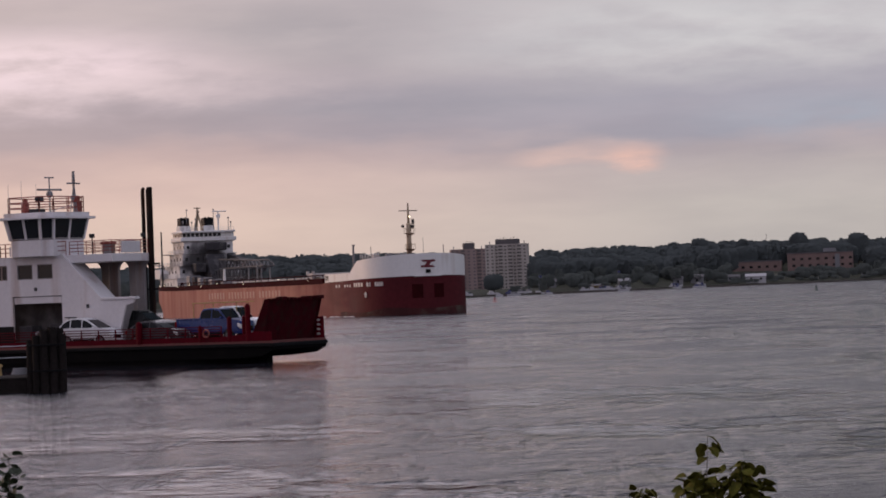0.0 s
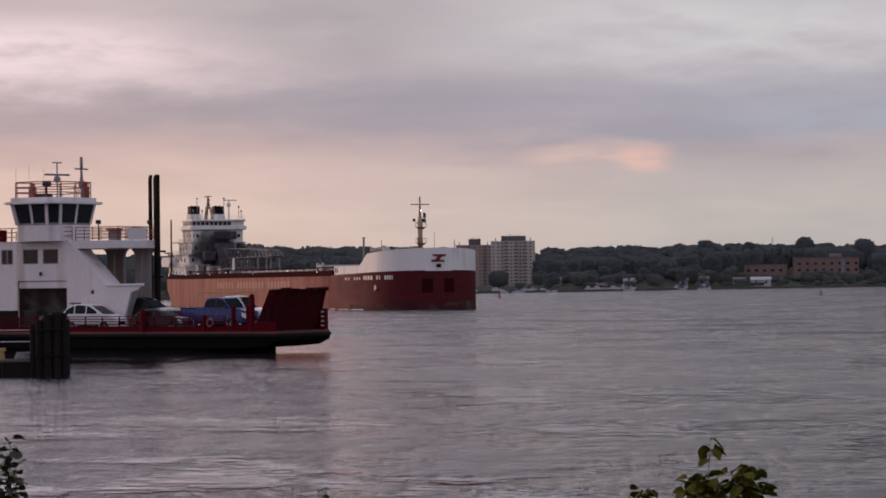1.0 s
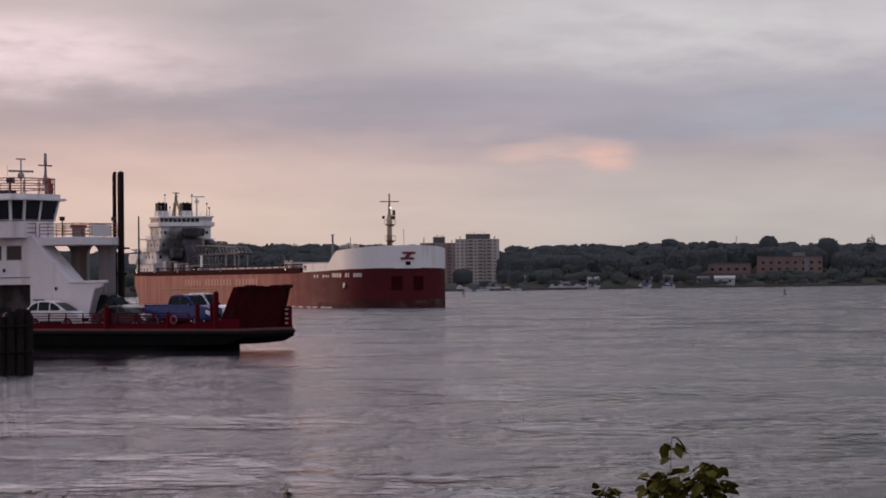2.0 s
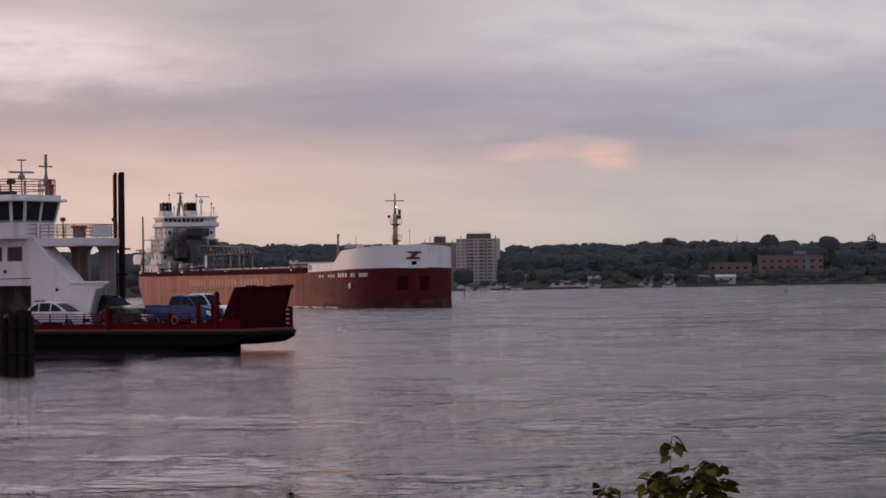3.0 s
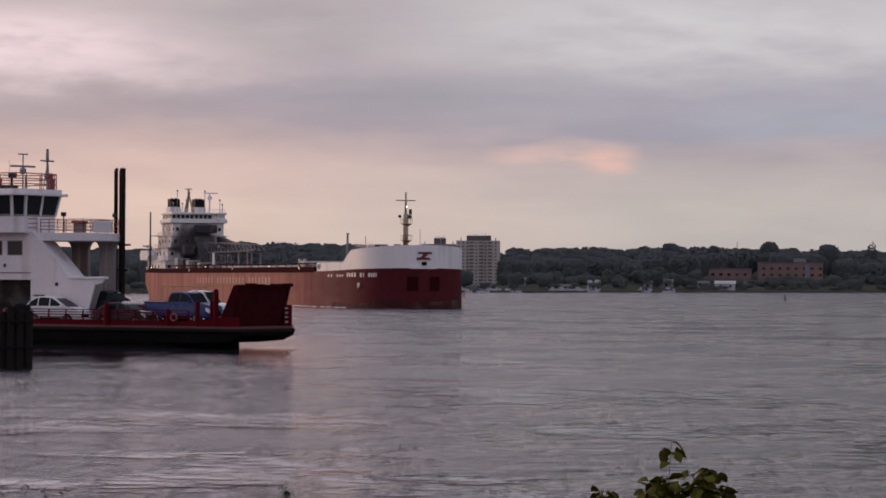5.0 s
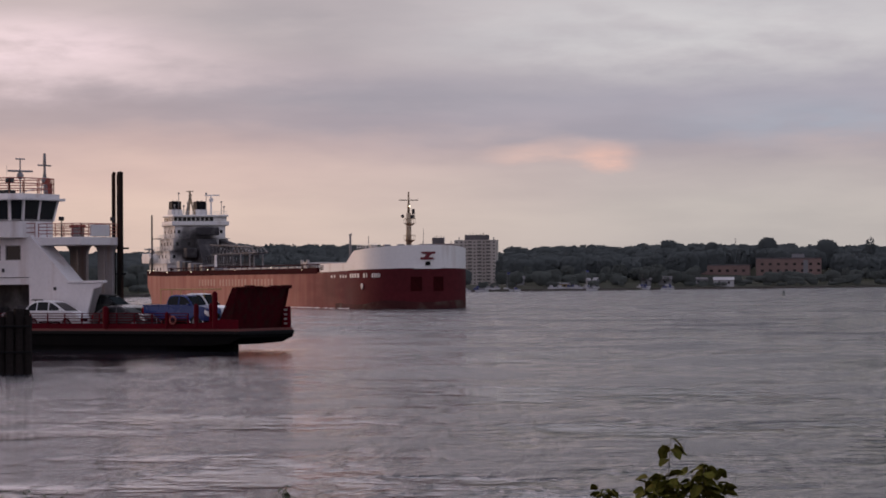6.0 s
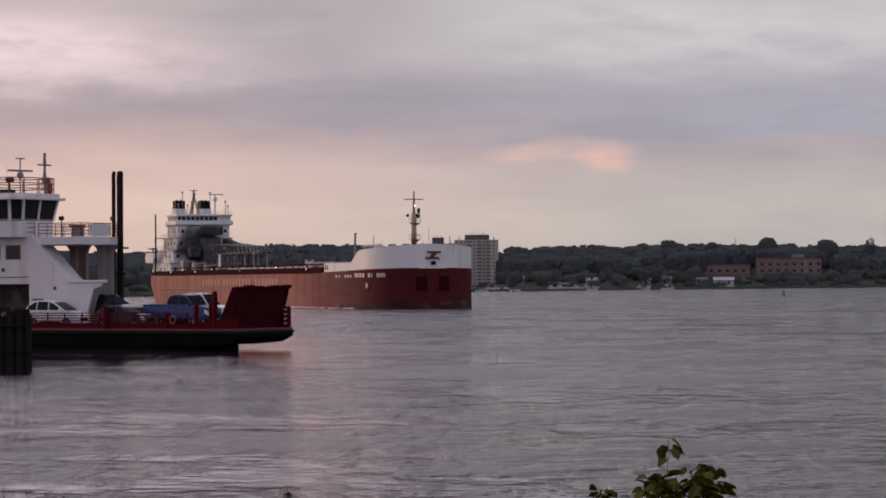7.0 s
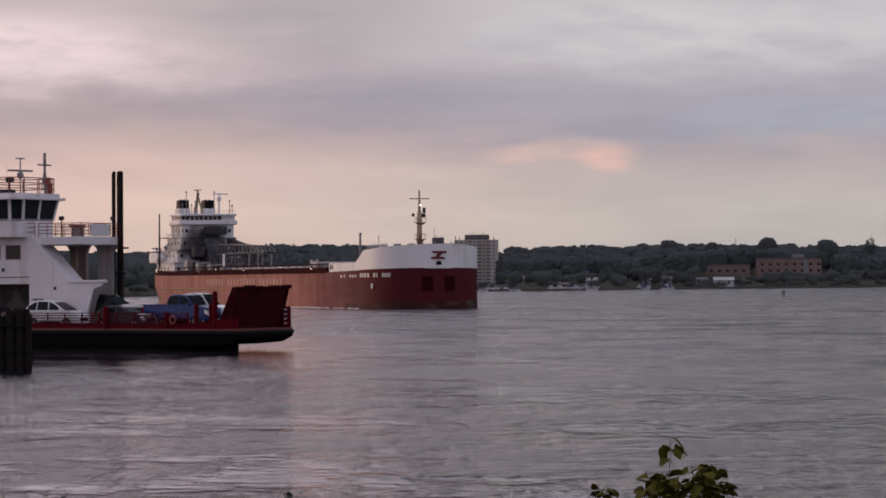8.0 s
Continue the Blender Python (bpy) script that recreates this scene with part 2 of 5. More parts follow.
def house_mat():
    """White house paint blackened by soot in a cloud round the unloading elevator."""
    m = paint("sooty_white_house_paint", (0.66, 0.65, 0.64), 0.6, spec=0.2, grain=2.0, stain=0.10, var=0.12, dirt=(0.22, 0.20, 0.19), dirt_amount=0.3, streaks=2)
    nt = m.node_tree
    N, L = nt.nodes.new, nt.links.new
    p = nt.nodes["Principled BSDF"]
    clean = p.inputs["Base Color"].links[0].from_socket
    tc = N("ShaderNodeTexCoord")
    mp = N("ShaderNodeMapping")
    mp.vector_type = "POINT"
    mp.inputs["Location"].default_value = (0, 0.05, -13.4 / 6.6)
    mp.inputs["Scale"].default_value = (0, 1 / 7.2, 1 / 6.6)
    L(tc.outputs["Object"], mp.inputs[0])
    length = N("ShaderNodeVectorMath")
    length.operation = "LENGTH"
    L(mp.outputs[0], length.inputs[0])
    n = N("ShaderNodeTexNoise")
    n.inputs["Scale"].default_value, n.inputs["Detail"].default_value = 0.28, 6
    L(tc.outputs["Object"], n.inputs["Vector"])
    a = N("ShaderNodeMath")
    a.operation = "MULTIPLY_ADD"
    L(n.outputs["Fac"], a.inputs[0])
    a.inputs[1].default_value = 1.5
    L(length.outputs["Value"], a.inputs[2])
    r = N("ShaderNodeMapRange")
    r.interpolation_type = "SMOOTHSTEP"
    L(a.outputs[0], r.inputs[0])
    for i, k in enumerate((2.1, 1.4, 0.0, 0.95)):
        r.inputs[i + 1].default_value = k
    mix = N("ShaderNodeMix")
    mix.data_type = "RGBA"
    L(r.outputs[0], mix.inputs[0])
    L(clean, mix.inputs[6])
    mix.inputs[7].default_value = (0.045, 0.042, 0.044, 1)
    L(mix.outputs[2], p.inputs["Base Color"])
    return m


M = {
    "water": water_mat(),
    "hull_red": hull_mat(),
    "emblem_red": paint("emblem_red", (0.13, 0.008, 0.014), 0.5, grain=3, stain=1, var=0.1),
    "hull_scuff": paint("scuffed_bow_plating", (0.060, 0.018, 0.018), 0.75, spec=0.12, grain=1.0, stain=0.2, var=0.3, dirt=(0.095, 0.075, 0.060), dirt_amount=0.4),
    "ship_white": paint("weathered_white_ship_paint", (0.74, 0.73, 0.71), 0.45, grain=2.0, stain=0.12, var=0.07, dirt=(0.42, 0.33, 0.27), dirt_amount=0.12, streaks=6),
    "house_white": house_mat(),
    # soot on the carrier; on the ferry's bulkhead it paints the recess's shade
    "soot": paint("dark_steel_soot_and_shade", (0.042, 0.040, 0.043), 0.8, spec=0.2, grain=2.0, stain=0.3, var=0.3, dirt=(0.13, 0.125, 0.125), dirt_amount=0.4),
    "steel": paint("grey_steel", (0.20, 0.20, 0.21), 0.55, grain=3.0, stain=0.3, var=0.2, dirt=(0.15, 0.07, 0.04), dirt_amount=0.25),
    "deck": paint("deck_brown_red", (0.13, 0.035, 0.03), 0.7, grain=2.0, stain=0.1, var=0.25),
    "hatch": paint("hatch_cover_grey", (0.42, 0.40, 0.38), 0.6, grain=2.0, stain=0.2, var=0.18),
    "mast": paint("buff_mast_paint", (0.34, 0.26, 0.17), 0.5, grain=3.0, stain=0.5, var=0.15, dirt=(0.08, 0.06, 0.05), dirt_amount=0.45, streaks=2),
    "black": paint("black_paint", (0.006, 0.006, 0.007), 0.6, spec=0.12, grain=3.0, stain=0.3, var=0.3),
    "ferry_black": paint("black_ferry_hull", (0.003, 0.003, 0.0035), 0.75, spec=0.06, grain=1.5, stain=0.3, var=0.35, dirt=(0.006, 0.005, 0.005), dirt_amount=0.2),
    "ferry_red": paint("dark_red_ferry_paint", (0.085, 0.002, 0.008), 0.7, spec=0.06, grain=3.0, stain=0.5, var=0.2, dirt=(0.06, 0.004, 0.008), dirt_amount=0.3),
    "ramp_red": paint("worn_red_ramp", (0.042, 0.0025, 0.006), 0.85, spec=0.05, grain=3.0, stain=0.8, var=0.35, dirt=(0.03, 0.012, 0.01), dirt_amount=0.5, bump=0.02),
    "ferry_white": paint("white_ferry_paint", (0.68, 0.655, 0.66), 0.5, grain=4.0, stain=0.3, var=0.09, dirt=(0.42, 0.32, 0.28), dirt_amount=0.32, streaks=6),
    # stained grey paint, darkened further for the shade under the upper deck
    "ferry_shade": paint("shade_grey_ferry_paint", (0.27, 0.25, 0.25), 0.6, grain=4.0, stain=0.4, var=0.12, dirt=(0.22, 0.14, 0.10), dirt_amount=0.3, streaks=5),
    "rail_red": paint("red_brown_rail", (0.26, 0.06, 0.045), 0.5, grain=8.0, stain=1.0, var=0.2),
    "glass": glass_dark("dark_window_glass"),
    "car_glass": glass_dark("car_glass", (0.010, 0.011, 0.012), 0.14),
    "wood": paint("weathered_piling_wood", (0.017, 0.014, 0.013), 0.9, spec=0.1, grain=6.0, stain=0.9, var=0.4, bump=0.03, streaks=8),
    "concrete": paint("stained_concrete", (0.11, 0.098, 0.088), 0.9, spec=0.2, grain=5.0, stain=0.5, var=0.25, dirt=(0.07, 0.06, 0.05), dirt_amount=0.45, streaks=3, bump=0.01),
    "galv": paint("galvanised_rail", (0.36, 0.38, 0.42), 0.45, metal=0.6, grain=6.0, stain=1.0, var=0.15),
    "yellow": paint("faded_ochre_paint", (0.36, 0.25, 0.09), 0.6, grain=5.0, stain=1.0, var=0.2),
    "car_white": paint("white_car_paint", (0.72, 0.72, 0.73), 0.22, grain=5, stain=0.8, var=0.03),
    "car_dark": paint("charcoal_car_paint", (0.050, 0.046, 0.050), 0.28, spec=0.25, grain=5, stain=0.8, var=0.08),
    "car_black": paint("black_car_paint", (0.010, 0.012, 0.012), 0.3, spec=0.2, grain=5, stain=0.8, var=0.08),
    "car_blue": paint("blue_car_paint", (0.010, 0.028, 0.135), 0.28, grain=5, stain=0.8, var=0.06),
    "tyre": paint("tyre_rubber", (0.015, 0.015, 0.015), 0.85, grain=10, stain=2, var=0.2),
    "chrome": paint("wheel_alloy", (0.20, 0.20, 0.205), 0.45, metal=0.7, grain=6, stain=2, var=0.1),
    "tail": paint("red_lens", (0.25, 0.01, 0.01), 0.2, grain=6, stain=2, var=0.05),
    "lens": paint("clear_lens_and_bright_pane", (0.75, 0.75, 0.72), 0.12, grain=6, stain=2, var=0.05),
    "deck_lamp": lamp_mat("lit_deck_lamp", (1.0, 0.86, 0.62), 2.6),
    "leaf": paint("yellow_green_leaf", (0.070, 0.070, 0.012), 0.8, spec=0.06, grain=110, stain=32, var=0.5, dirt=(0.12, 0.088, 0.018), dirt_amount=0.35),
    "leaf_dark": paint("dark_green_leaf", (0.030, 0.045, 0.018), 0.5, grain=30, stain=6, var=0.4),
    "twig": paint("grey_brown_twig", (0.07, 0.055, 0.04), 0.8, grain=40, stain=6, var=0.3),
    # both tree colours are lifted to grey blue-green to include the distant haze
    "woods": paint("hazed_far_woodland", (0.078, 0.090, 0.089), 0.95, spec=0.1, grain=0.25, stain=0.02, var=0.12),
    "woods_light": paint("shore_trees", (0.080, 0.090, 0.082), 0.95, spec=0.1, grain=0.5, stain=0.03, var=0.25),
    "ground": paint("grassy_ground", (0.038, 0.042, 0.028), 0.95, spec=0.1, grain=0.7, stain=0.03, var=0.4, dirt=(0.08, 0.07, 0.06), dirt_amount=0.2),
    "tower": paint("buff_tower_brick", (0.45, 0.41, 0.37), 0.8, grain=0.6, stain=0.08, var=0.08),
    "tower_pink": paint("rose_tower_brick", (0.30, 0.225, 0.21), 0.8, grain=0.6, stain=0.08, var=0.1),
    "tower_dark": paint("dark_tower_cladding", (0.09, 0.082, 0.085), 0.7, grain=0.6, stain=0.1, var=0.15),
    "recess": paint("shaded_balcony_wall", (0.13, 0.12, 0.115), 0.7, grain=1, stain=0.2, var=0.2),
    "brick": paint("red_brick_far", (0.20, 0.135, 0.12), 0.85, grain=0.6, stain=0.1, var=0.15),
    "roof": paint("grey_roofing", (0.11, 0.105, 0.11), 0.8, grain=0.6, stain=0.1, var=0.15),
    "house": paint("pale_siding", (0.19, 0.19, 0.20), 0.7, grain=1, stain=0.2, var=0.08),
    "boat_white": paint("white_boat_gelcoat", (0.42, 0.42, 0.43), 0.6, grain=1, stain=0.2, var=0.08),
    "exhaust": paint("rusty_black_exhaust_paint", (0.012, 0.009, 0.008), 0.8, spec=0.1, grain=4, stain=0.6, var=0.3, dirt=(0.035, 0.016, 0.011), dirt_amount=0.5, streaks=5),
    "navy": paint("boat_cover_blue", (0.05, 0.06, 0.16), 0.6, grain=1, stain=0.3, var=0.15),
    "buoy_red": paint("red_buoy", (0.25, 0.025, 0.02), 0.5, grain=4, stain=1, var=0.15),
    "buoy_green": paint("green_buoy", (0.03, 0.07, 0.05), 0.5, grain=4, stain=1, var=0.15),
    "bulwark": paint("dark_maroon_bulwark", (0.034, 0.005, 0.006), 0.9, spec=0.04, grain=2, stain=0.2, var=0.25),
    "boom": paint("dull_boom_grey", (0.085, 0.083, 0.086), 0.7, spec=0.2, grain=2, stain=0.3, var=0.25),
    "letters": paint("white_lettering", (0.66, 0.63, 0.60), 0.5, grain=3, stain=1, var=0.08),
    "letters_faded": paint("faded_lettering", (0.37, 0.19, 0.145), 0.5, grain=3, stain=0.4, var=0.2),
    "foam": paint("white_foam", (0.70, 0.70, 0.70), 0.8, grain=3, stain=1, var=0.15),
}


# ---------------------------------------------------------------- mesh tools
def part(name, bm, material, parent=None, label="", smooth=False):
    """Links a bmesh as one mesh object under a thing or a part."""
    me = bpy.data.meshes.new(name)
    bmesh.ops.recalc_face_normals(bm, faces=bm.faces)
    if smooth:
        for f in bm.faces:
            f.smooth = True
    bm.to_mesh(me)
    bm.free()
    me.materials.append(M[material])
    ob = new(name, me)
    if parent:
        ob.parent = parent
    return tagged(ob, label)


def thing(name, m, label, category, group="", kind=""):
    ob = new(name)
    ob.empty_display_size = 0.2
    ob.matrix_world = m
    return tagged(ob, label, category, group, kind)


def B():
    return bmesh.new()


def box(bm, x0, x1, y0, y1, z0, z1, bevel=0.0):
    r = bmesh.ops.create_cube(bm, size=1.0, matrix=Matrix.Translation(((x0 + x1) / 2, (y0 + y1) / 2, (z0 + z1) / 2)) @ Matrix.Diagonal((abs(x1 - x0), abs(y1 - y0), abs(z1 - z0), 1)))
    if bevel:
        es = list({e for v in r["verts"] for e in v.link_edges})
        bmesh.ops.bevel(bm, geom=es, offset=bevel, segments=2, affect="EDGES", profile=0.5)
    return bm


def prism(bm, pts, a0, a1, axis="y"):
    """A polygon drawn out along an axis: pts are (x, z) for y, (x, y) for z, (y, z) for x."""
    def at(p, a):
        return {"y": (p[0], a, p[1]), "z": (p[0], p[1], a), "x": (a, p[0], p[1])}[axis]
    v0 = [bm.verts.new(at(p, a0)) for p in pts]
    v1 = [bm.verts.new(at(p, a1)) for p in pts]
    bm.faces.new(v0)
    bm.faces.new(v1[::-1])
    for i in range(len(pts)):
        j = (i + 1) % len(pts)
        bm.faces.new((v0[i], v0[j], v1[j], v1[i]))
    return bm


def rod(bm, p, q, r, r2=None, seg=8):
    p, q = Vector(p), Vector(q)
    d = q - p
    m = Matrix.Translation((p + q) / 2) @ d.to_track_quat("Z", "Y").to_matrix().to_4x4()
    bmesh.ops.create_cone(bm, cap_ends=True, segments=seg, radius1=r, radius2=r if r2 is None else r2, depth=d.length, matrix=m)
    return bm


def ball(bm, c, r, seg=10):
    bmesh.ops.create_uvsphere(bm, u_segments=seg, v_segments=max(6, seg // 2 + 1), radius=r, matrix=Matrix.Translation(c))
    return bm


def tube_ring(bm, c, r, t, axis="y", seg=18):
    """A ring of radius r and thickness t round an axis."""
    vs = []
    for i in range(seg):
        a = 2 * math.pi * i / seg
        row = []
        for k in range(6):
            b = 2 * math.pi * k / 6
            rr = r + t * math.cos(b)
            u, v, w = rr * math.cos(a), rr * math.sin(a), t * math.sin(b)
            row.append(bm.verts.new(Vector(c) + Vector({"y": (u, w, v), "z": (u, v, w), "x": (w, u, v)}[axis])))
        vs.append(row)
    for i in range(seg):
        for k in range(6):
            bm.faces.new((vs[i][k], vs[(i + 1) % seg][k], vs[(i + 1) % seg][(k + 1) % 6], vs[i][(k + 1) % 6]))
    return bm


def railing(parent, p, q, height, posts, rails=3, r=0.03, mat="rail_red", name="railing"):
    """A straight rail of posts and bars between two points, as one part."""
    bm = B()
    p, q = Vector(p), Vector(q)
    for i in range(posts):
        s = p.lerp(q, i / (posts - 1))
        rod(bm, s, s + Vector((0, 0, height)), r, seg=6)
    for k in range(rails):
        z = Vector((0, 0, height * (k + 1) / rails))
        rod(bm, p + z, q + z, r, seg=6)
    return part(name, bm, mat, parent)


# ---------------------------------------------------------------- ground, water
def shore(az):
    """Distance of the far shore at an azimuth in degrees."""
    d = 1350 + 40 * az if az > -18 else 630 + 8 * (az + 18)
    d = min(max(d, 520), 2300)
    return d + 9 * math.sin(az * 1.7) + 5 * math.sin(az * 5.1 + 1)


def rise(d):
    """Height of the land d metres behind the shore."""
    for (a, b), (c, e) in zip(RISE, RISE[1:]):
        if d <= c:
            return b + (e - b) * (d - a) / (c - a)
    return RISE[-1][1]


RISE = [(-60, -4.0), (-4, -0.8), (2, 0.9), (12, 1.6), (60, 3.0), (200, 6.5), (420, 12.0), (900, 16.0), (3400, 20.0)]


def land_height(x, y):
    r, az = math.hypot(x, y), math.degrees(math.atan2(x, y))
    bank = 3.85 if y < 15 else max(3.85 - (y - 15) * 0.33, -4.0)
    if y < 45:
        return bank + 0.08 * noise.noise((x * 0.3, y * 0.3, 0))
    if abs(az) > 80:
        return -4.0
    # a flat park round the apartment towers
    flat = 2.4 + 60 * max(0.0, abs(az - 0.1) - 1.12) if r < 2420 else 99
    return min(rise(r - shore(az)), flat) + (0.5 * noise.noise((x * 0.02, y * 0.02, 3)) if r > shore(az) + 20 else 0)


def build_ground():
    bm = B()
    rings = [0.5, 6, 10, 13, 15, 18, 22, 26, 30, 36, 46, 70, 150, 400] + [520 + 40 * i for i in range(48)] + [2500, 2800, 3200, 3800, 4700]
    n = 720
    c = bm.verts.new((0, 0, 3.85))
    prev = None
    for r in rings:
        row = [bm.verts.new((r * math.sin(2 * math.pi * i / n), r * math.cos(2 * math.pi * i / n), 0)) for i in range(n)]
        for v in row:
            v.co.z = land_height(v.co.x, v.co.y)
        for i in range(n):
            j = (i + 1) % n
            if prev:
                bm.faces.new((prev[i], row[i], row[j], prev[j]))
            else:
                bm.faces.new((c, row[i], row[j]))
        prev = row
    g = part("ground", bm, "ground", smooth=True)
    tagged(g, "grassy river banks and low wooded land beyond", "ground", kind="structure")


def build_water():
    bm = B()
    n = 96
    c = bm.verts.new((0, 0, 0))
    ring = [bm.verts.new((4800 * math.sin(2 * math.pi * i / n), 4800 * math.cos(2 * math.pi * i / n), 0)) for i in range(n)]
    for i in range(n):
        bm.faces.new((c, ring[i], ring[(i + 1) % n]))
    w = part("water", bm, "water")
    return tagged(w, "grey rippled river water under an evening sky", "water", kind="structure")


build_ground()
water = build_water()


# ---------------------------------------------------------------- woods on the far shore
def clumps(trees, per_tree, seed, squash=0.85):
    """Trees of many small leaf clumps each: (x, y, z, height, radius)."""
    rng = np.random.default_rng(seed)
    tetra = np.array([(1, 1, 1), (1, -1, -1), (-1, 1, -1), (-1, -1, 1)], float) * 0.75
    tri = np.array([(0, 1, 2), (0, 3, 1), (0, 2, 3), (1, 3, 2)])
    V, W = [], []
    for x, y, z, h, r in trees:
        n = max(10, int(per_tree * (r / 5) ** 1.5))
        th, u = rng.uniform(0, 2 * np.pi, n), rng.uniform(-1, 1, n)
        k = rng.uniform(0.72, 1.0, n)
        cz = z + h * 0.52 + u * k * h * 0.40
        wide = np.sqrt(np.maximum(1 - u ** 4, 0.05)) * k * r * rng.uniform(0.75, 1.15)
        cx, cy = x + np.cos(th) * wide, y + np.sin(th) * wide
        s = rng.uniform(0.12, 0.21, n) * r
        q = tetra[None] * s[:, None, None] * rng.uniform(0.7, 1.3, (n, 4, 1)) * np.array([1, 1, squash])
        a = rng.uniform(0, 6.28, n)
        ca, sa = np.cos(a)[:, None], np.sin(a)[:, None]
        q = np.stack([q[..., 0] * ca - q[..., 1] * sa, q[..., 0] * sa + q[..., 1] * ca, q[..., 2]], -1)
        q += np.stack([cx, cy, cz], -1)[:, None]
        V.append(q.reshape(-1, 3))
        # the canopy shades as one soft mass: normals lean a little out from the middle of each tree
        d = 0.2 * (V[-1] - np.array([x, y, z + h * 0.35])) / np.array([r, r, h * 0.5]) + np.array([0, -0.62, 0.55])
        W.append(d / np.linalg.norm(d, axis=1, keepdims=True))
    V = np.concatenate(V)
    m = len(V) // 4
    T = (tri[None] + 4 * np.arange(m)[:, None, None]).reshape(-1, 3)
    return V, T, np.concatenate(W)


def mesh_object(name, V, T, W, material):
    me = bpy.data.meshes.new(name)
    me.from_pydata(V.tolist(), [], T.tolist())
    me.materials.append(M[material])
    me.shade_smooth()
    me.normals_split_custom_set_from_vertices(W.tolist())
    return new(name, me)


def trunks(trees):
    bm = B()
    for x, y, z, h, r in trees:
        rod(bm, (x, y, z - 0.3), (x, y, z + h * 0.6), 0.045 * r, 0.02 * r, seg=5)
    return bm


def build_woods():
    rng = random.Random(4)
    back, front = [], []
    az = -17.0
    while az < 14.0:
        for depth, hh in ((170, 13), (230, 14), (300, 15), (380, 16), (470, 17), (600, 17)):
            d = depth + rng.uniform(-32, 32)
            a_ = az + rng.uniform(-0.16, 0.16)
            r = shore(a_) + d
            if -0.9 < a_ < 1.20:
                r = 2440 + depth * 0.4
            if 5.2 < a_ < 7.9 and depth < 240:
                continue
            x, y = r * math.sin(radians(a_)), r * math.cos(radians(a_))
            wave = 1 + 0.12 * noise.noise((a_ * 0.9, depth * 0.01, 5))
            h = (hh * wave * rng.uniform(0.92, 1.06) + (2.5 if a_ > 4 else 0)) * (0.62 if a_ < -5.5 else 1.0)
            back.append((x, y, land_height(x, y), h, rng.uniform(4.4, 8.6)))
        az += 0.20
    az = -17.0
    while az < 14.0:
        for depth in (16, 40, 75, 115):
            a_ = az + rng.uniform(-0.1, 0.1)
            if rng.random() < (0.3 if depth < 100 else 0.15) or (20 < depth < 60 and 0.5 < a_ < 4.0 and rng.random() < 0.6) or (depth < 20 and rng.random() < 0.35):
                continue
            r = shore(a_) + depth + rng.uniform(-0.3, 0.3) * min(depth, 40)
            x, y = r * math.sin(radians(a_)), r * math.cos(radians(a_))
            low = depth < 20
            if -0.9 < a_ < 1.15 and not (low and rng.random() < 0.5):
                continue
            k = 0.42 if 5.15 < a_ < 6.45 else 0.62 if 6.45 <= a_ < 7.9 else 1.0
            front.append((x, y, land_height(x, y), k * (rng.uniform(2.2, 4.5) if low else rng.uniform(5, 10.5)), rng.uniform(1.8, 3.4) if low else rng.uniform(2.6, 4.8)))
        az += 0.22
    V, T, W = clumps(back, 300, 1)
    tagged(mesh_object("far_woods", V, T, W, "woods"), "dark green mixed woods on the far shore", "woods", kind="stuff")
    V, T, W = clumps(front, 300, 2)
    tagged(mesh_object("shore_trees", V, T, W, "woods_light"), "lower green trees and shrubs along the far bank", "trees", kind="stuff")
    tr = part("tree_trunks", trunks(front), "twig")
    tagged(tr, "thin brown trunks of the shore trees", "tree trunks", kind="stuff")
    # single tall trees that stand out of the skyline: azimuth, distance, height of the top, radius
    for i, (a_, r, top, rad) in enumerate(((4.58, 1900, 33.5, 7.0), (5.45, 1950, 32.5, 5.0), (6.57, 1930, 35.5, 7.0), (8.62, 1990, 36.5, 3.0), (0.38, 1440, 11.5, 5.6), (7.75, 1990, 34, 8))):
        x, y = r * math.sin(radians(a_)), r * math.cos(radians(a_))
        z = land_height(x, y)
        t = thing("tree", pose(x, y, z), "tall dark round-crowned tree above the woods" if i != 4 else "dark broad tree at the water's edge", "tree", "tall trees of the far shore")
        V, T, W = clumps([(0, 0, 0, top - z, rad)], 900 if i != 4 else 1200, 10 + i)
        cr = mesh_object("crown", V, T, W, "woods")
        cr.parent = t
        bm = B()
        rod(bm, (0, 0, -0.5), (0, 0, (top - z) * 0.65), 0.5, 0.2, seg=7)
        for k in range(5):
            an = k * 1.3
            z0 = (top - z) * (0.3 + 0.06 * k)
            rod(bm, (0, 0, z0), (rad * 0.5 * math.cos(an), rad * 0.5 * math.sin(an), z0 + (top - z) * 0.2), 0.18, 0.06, seg=5)
        part("trunk", bm, "twig", t)


build_woods()


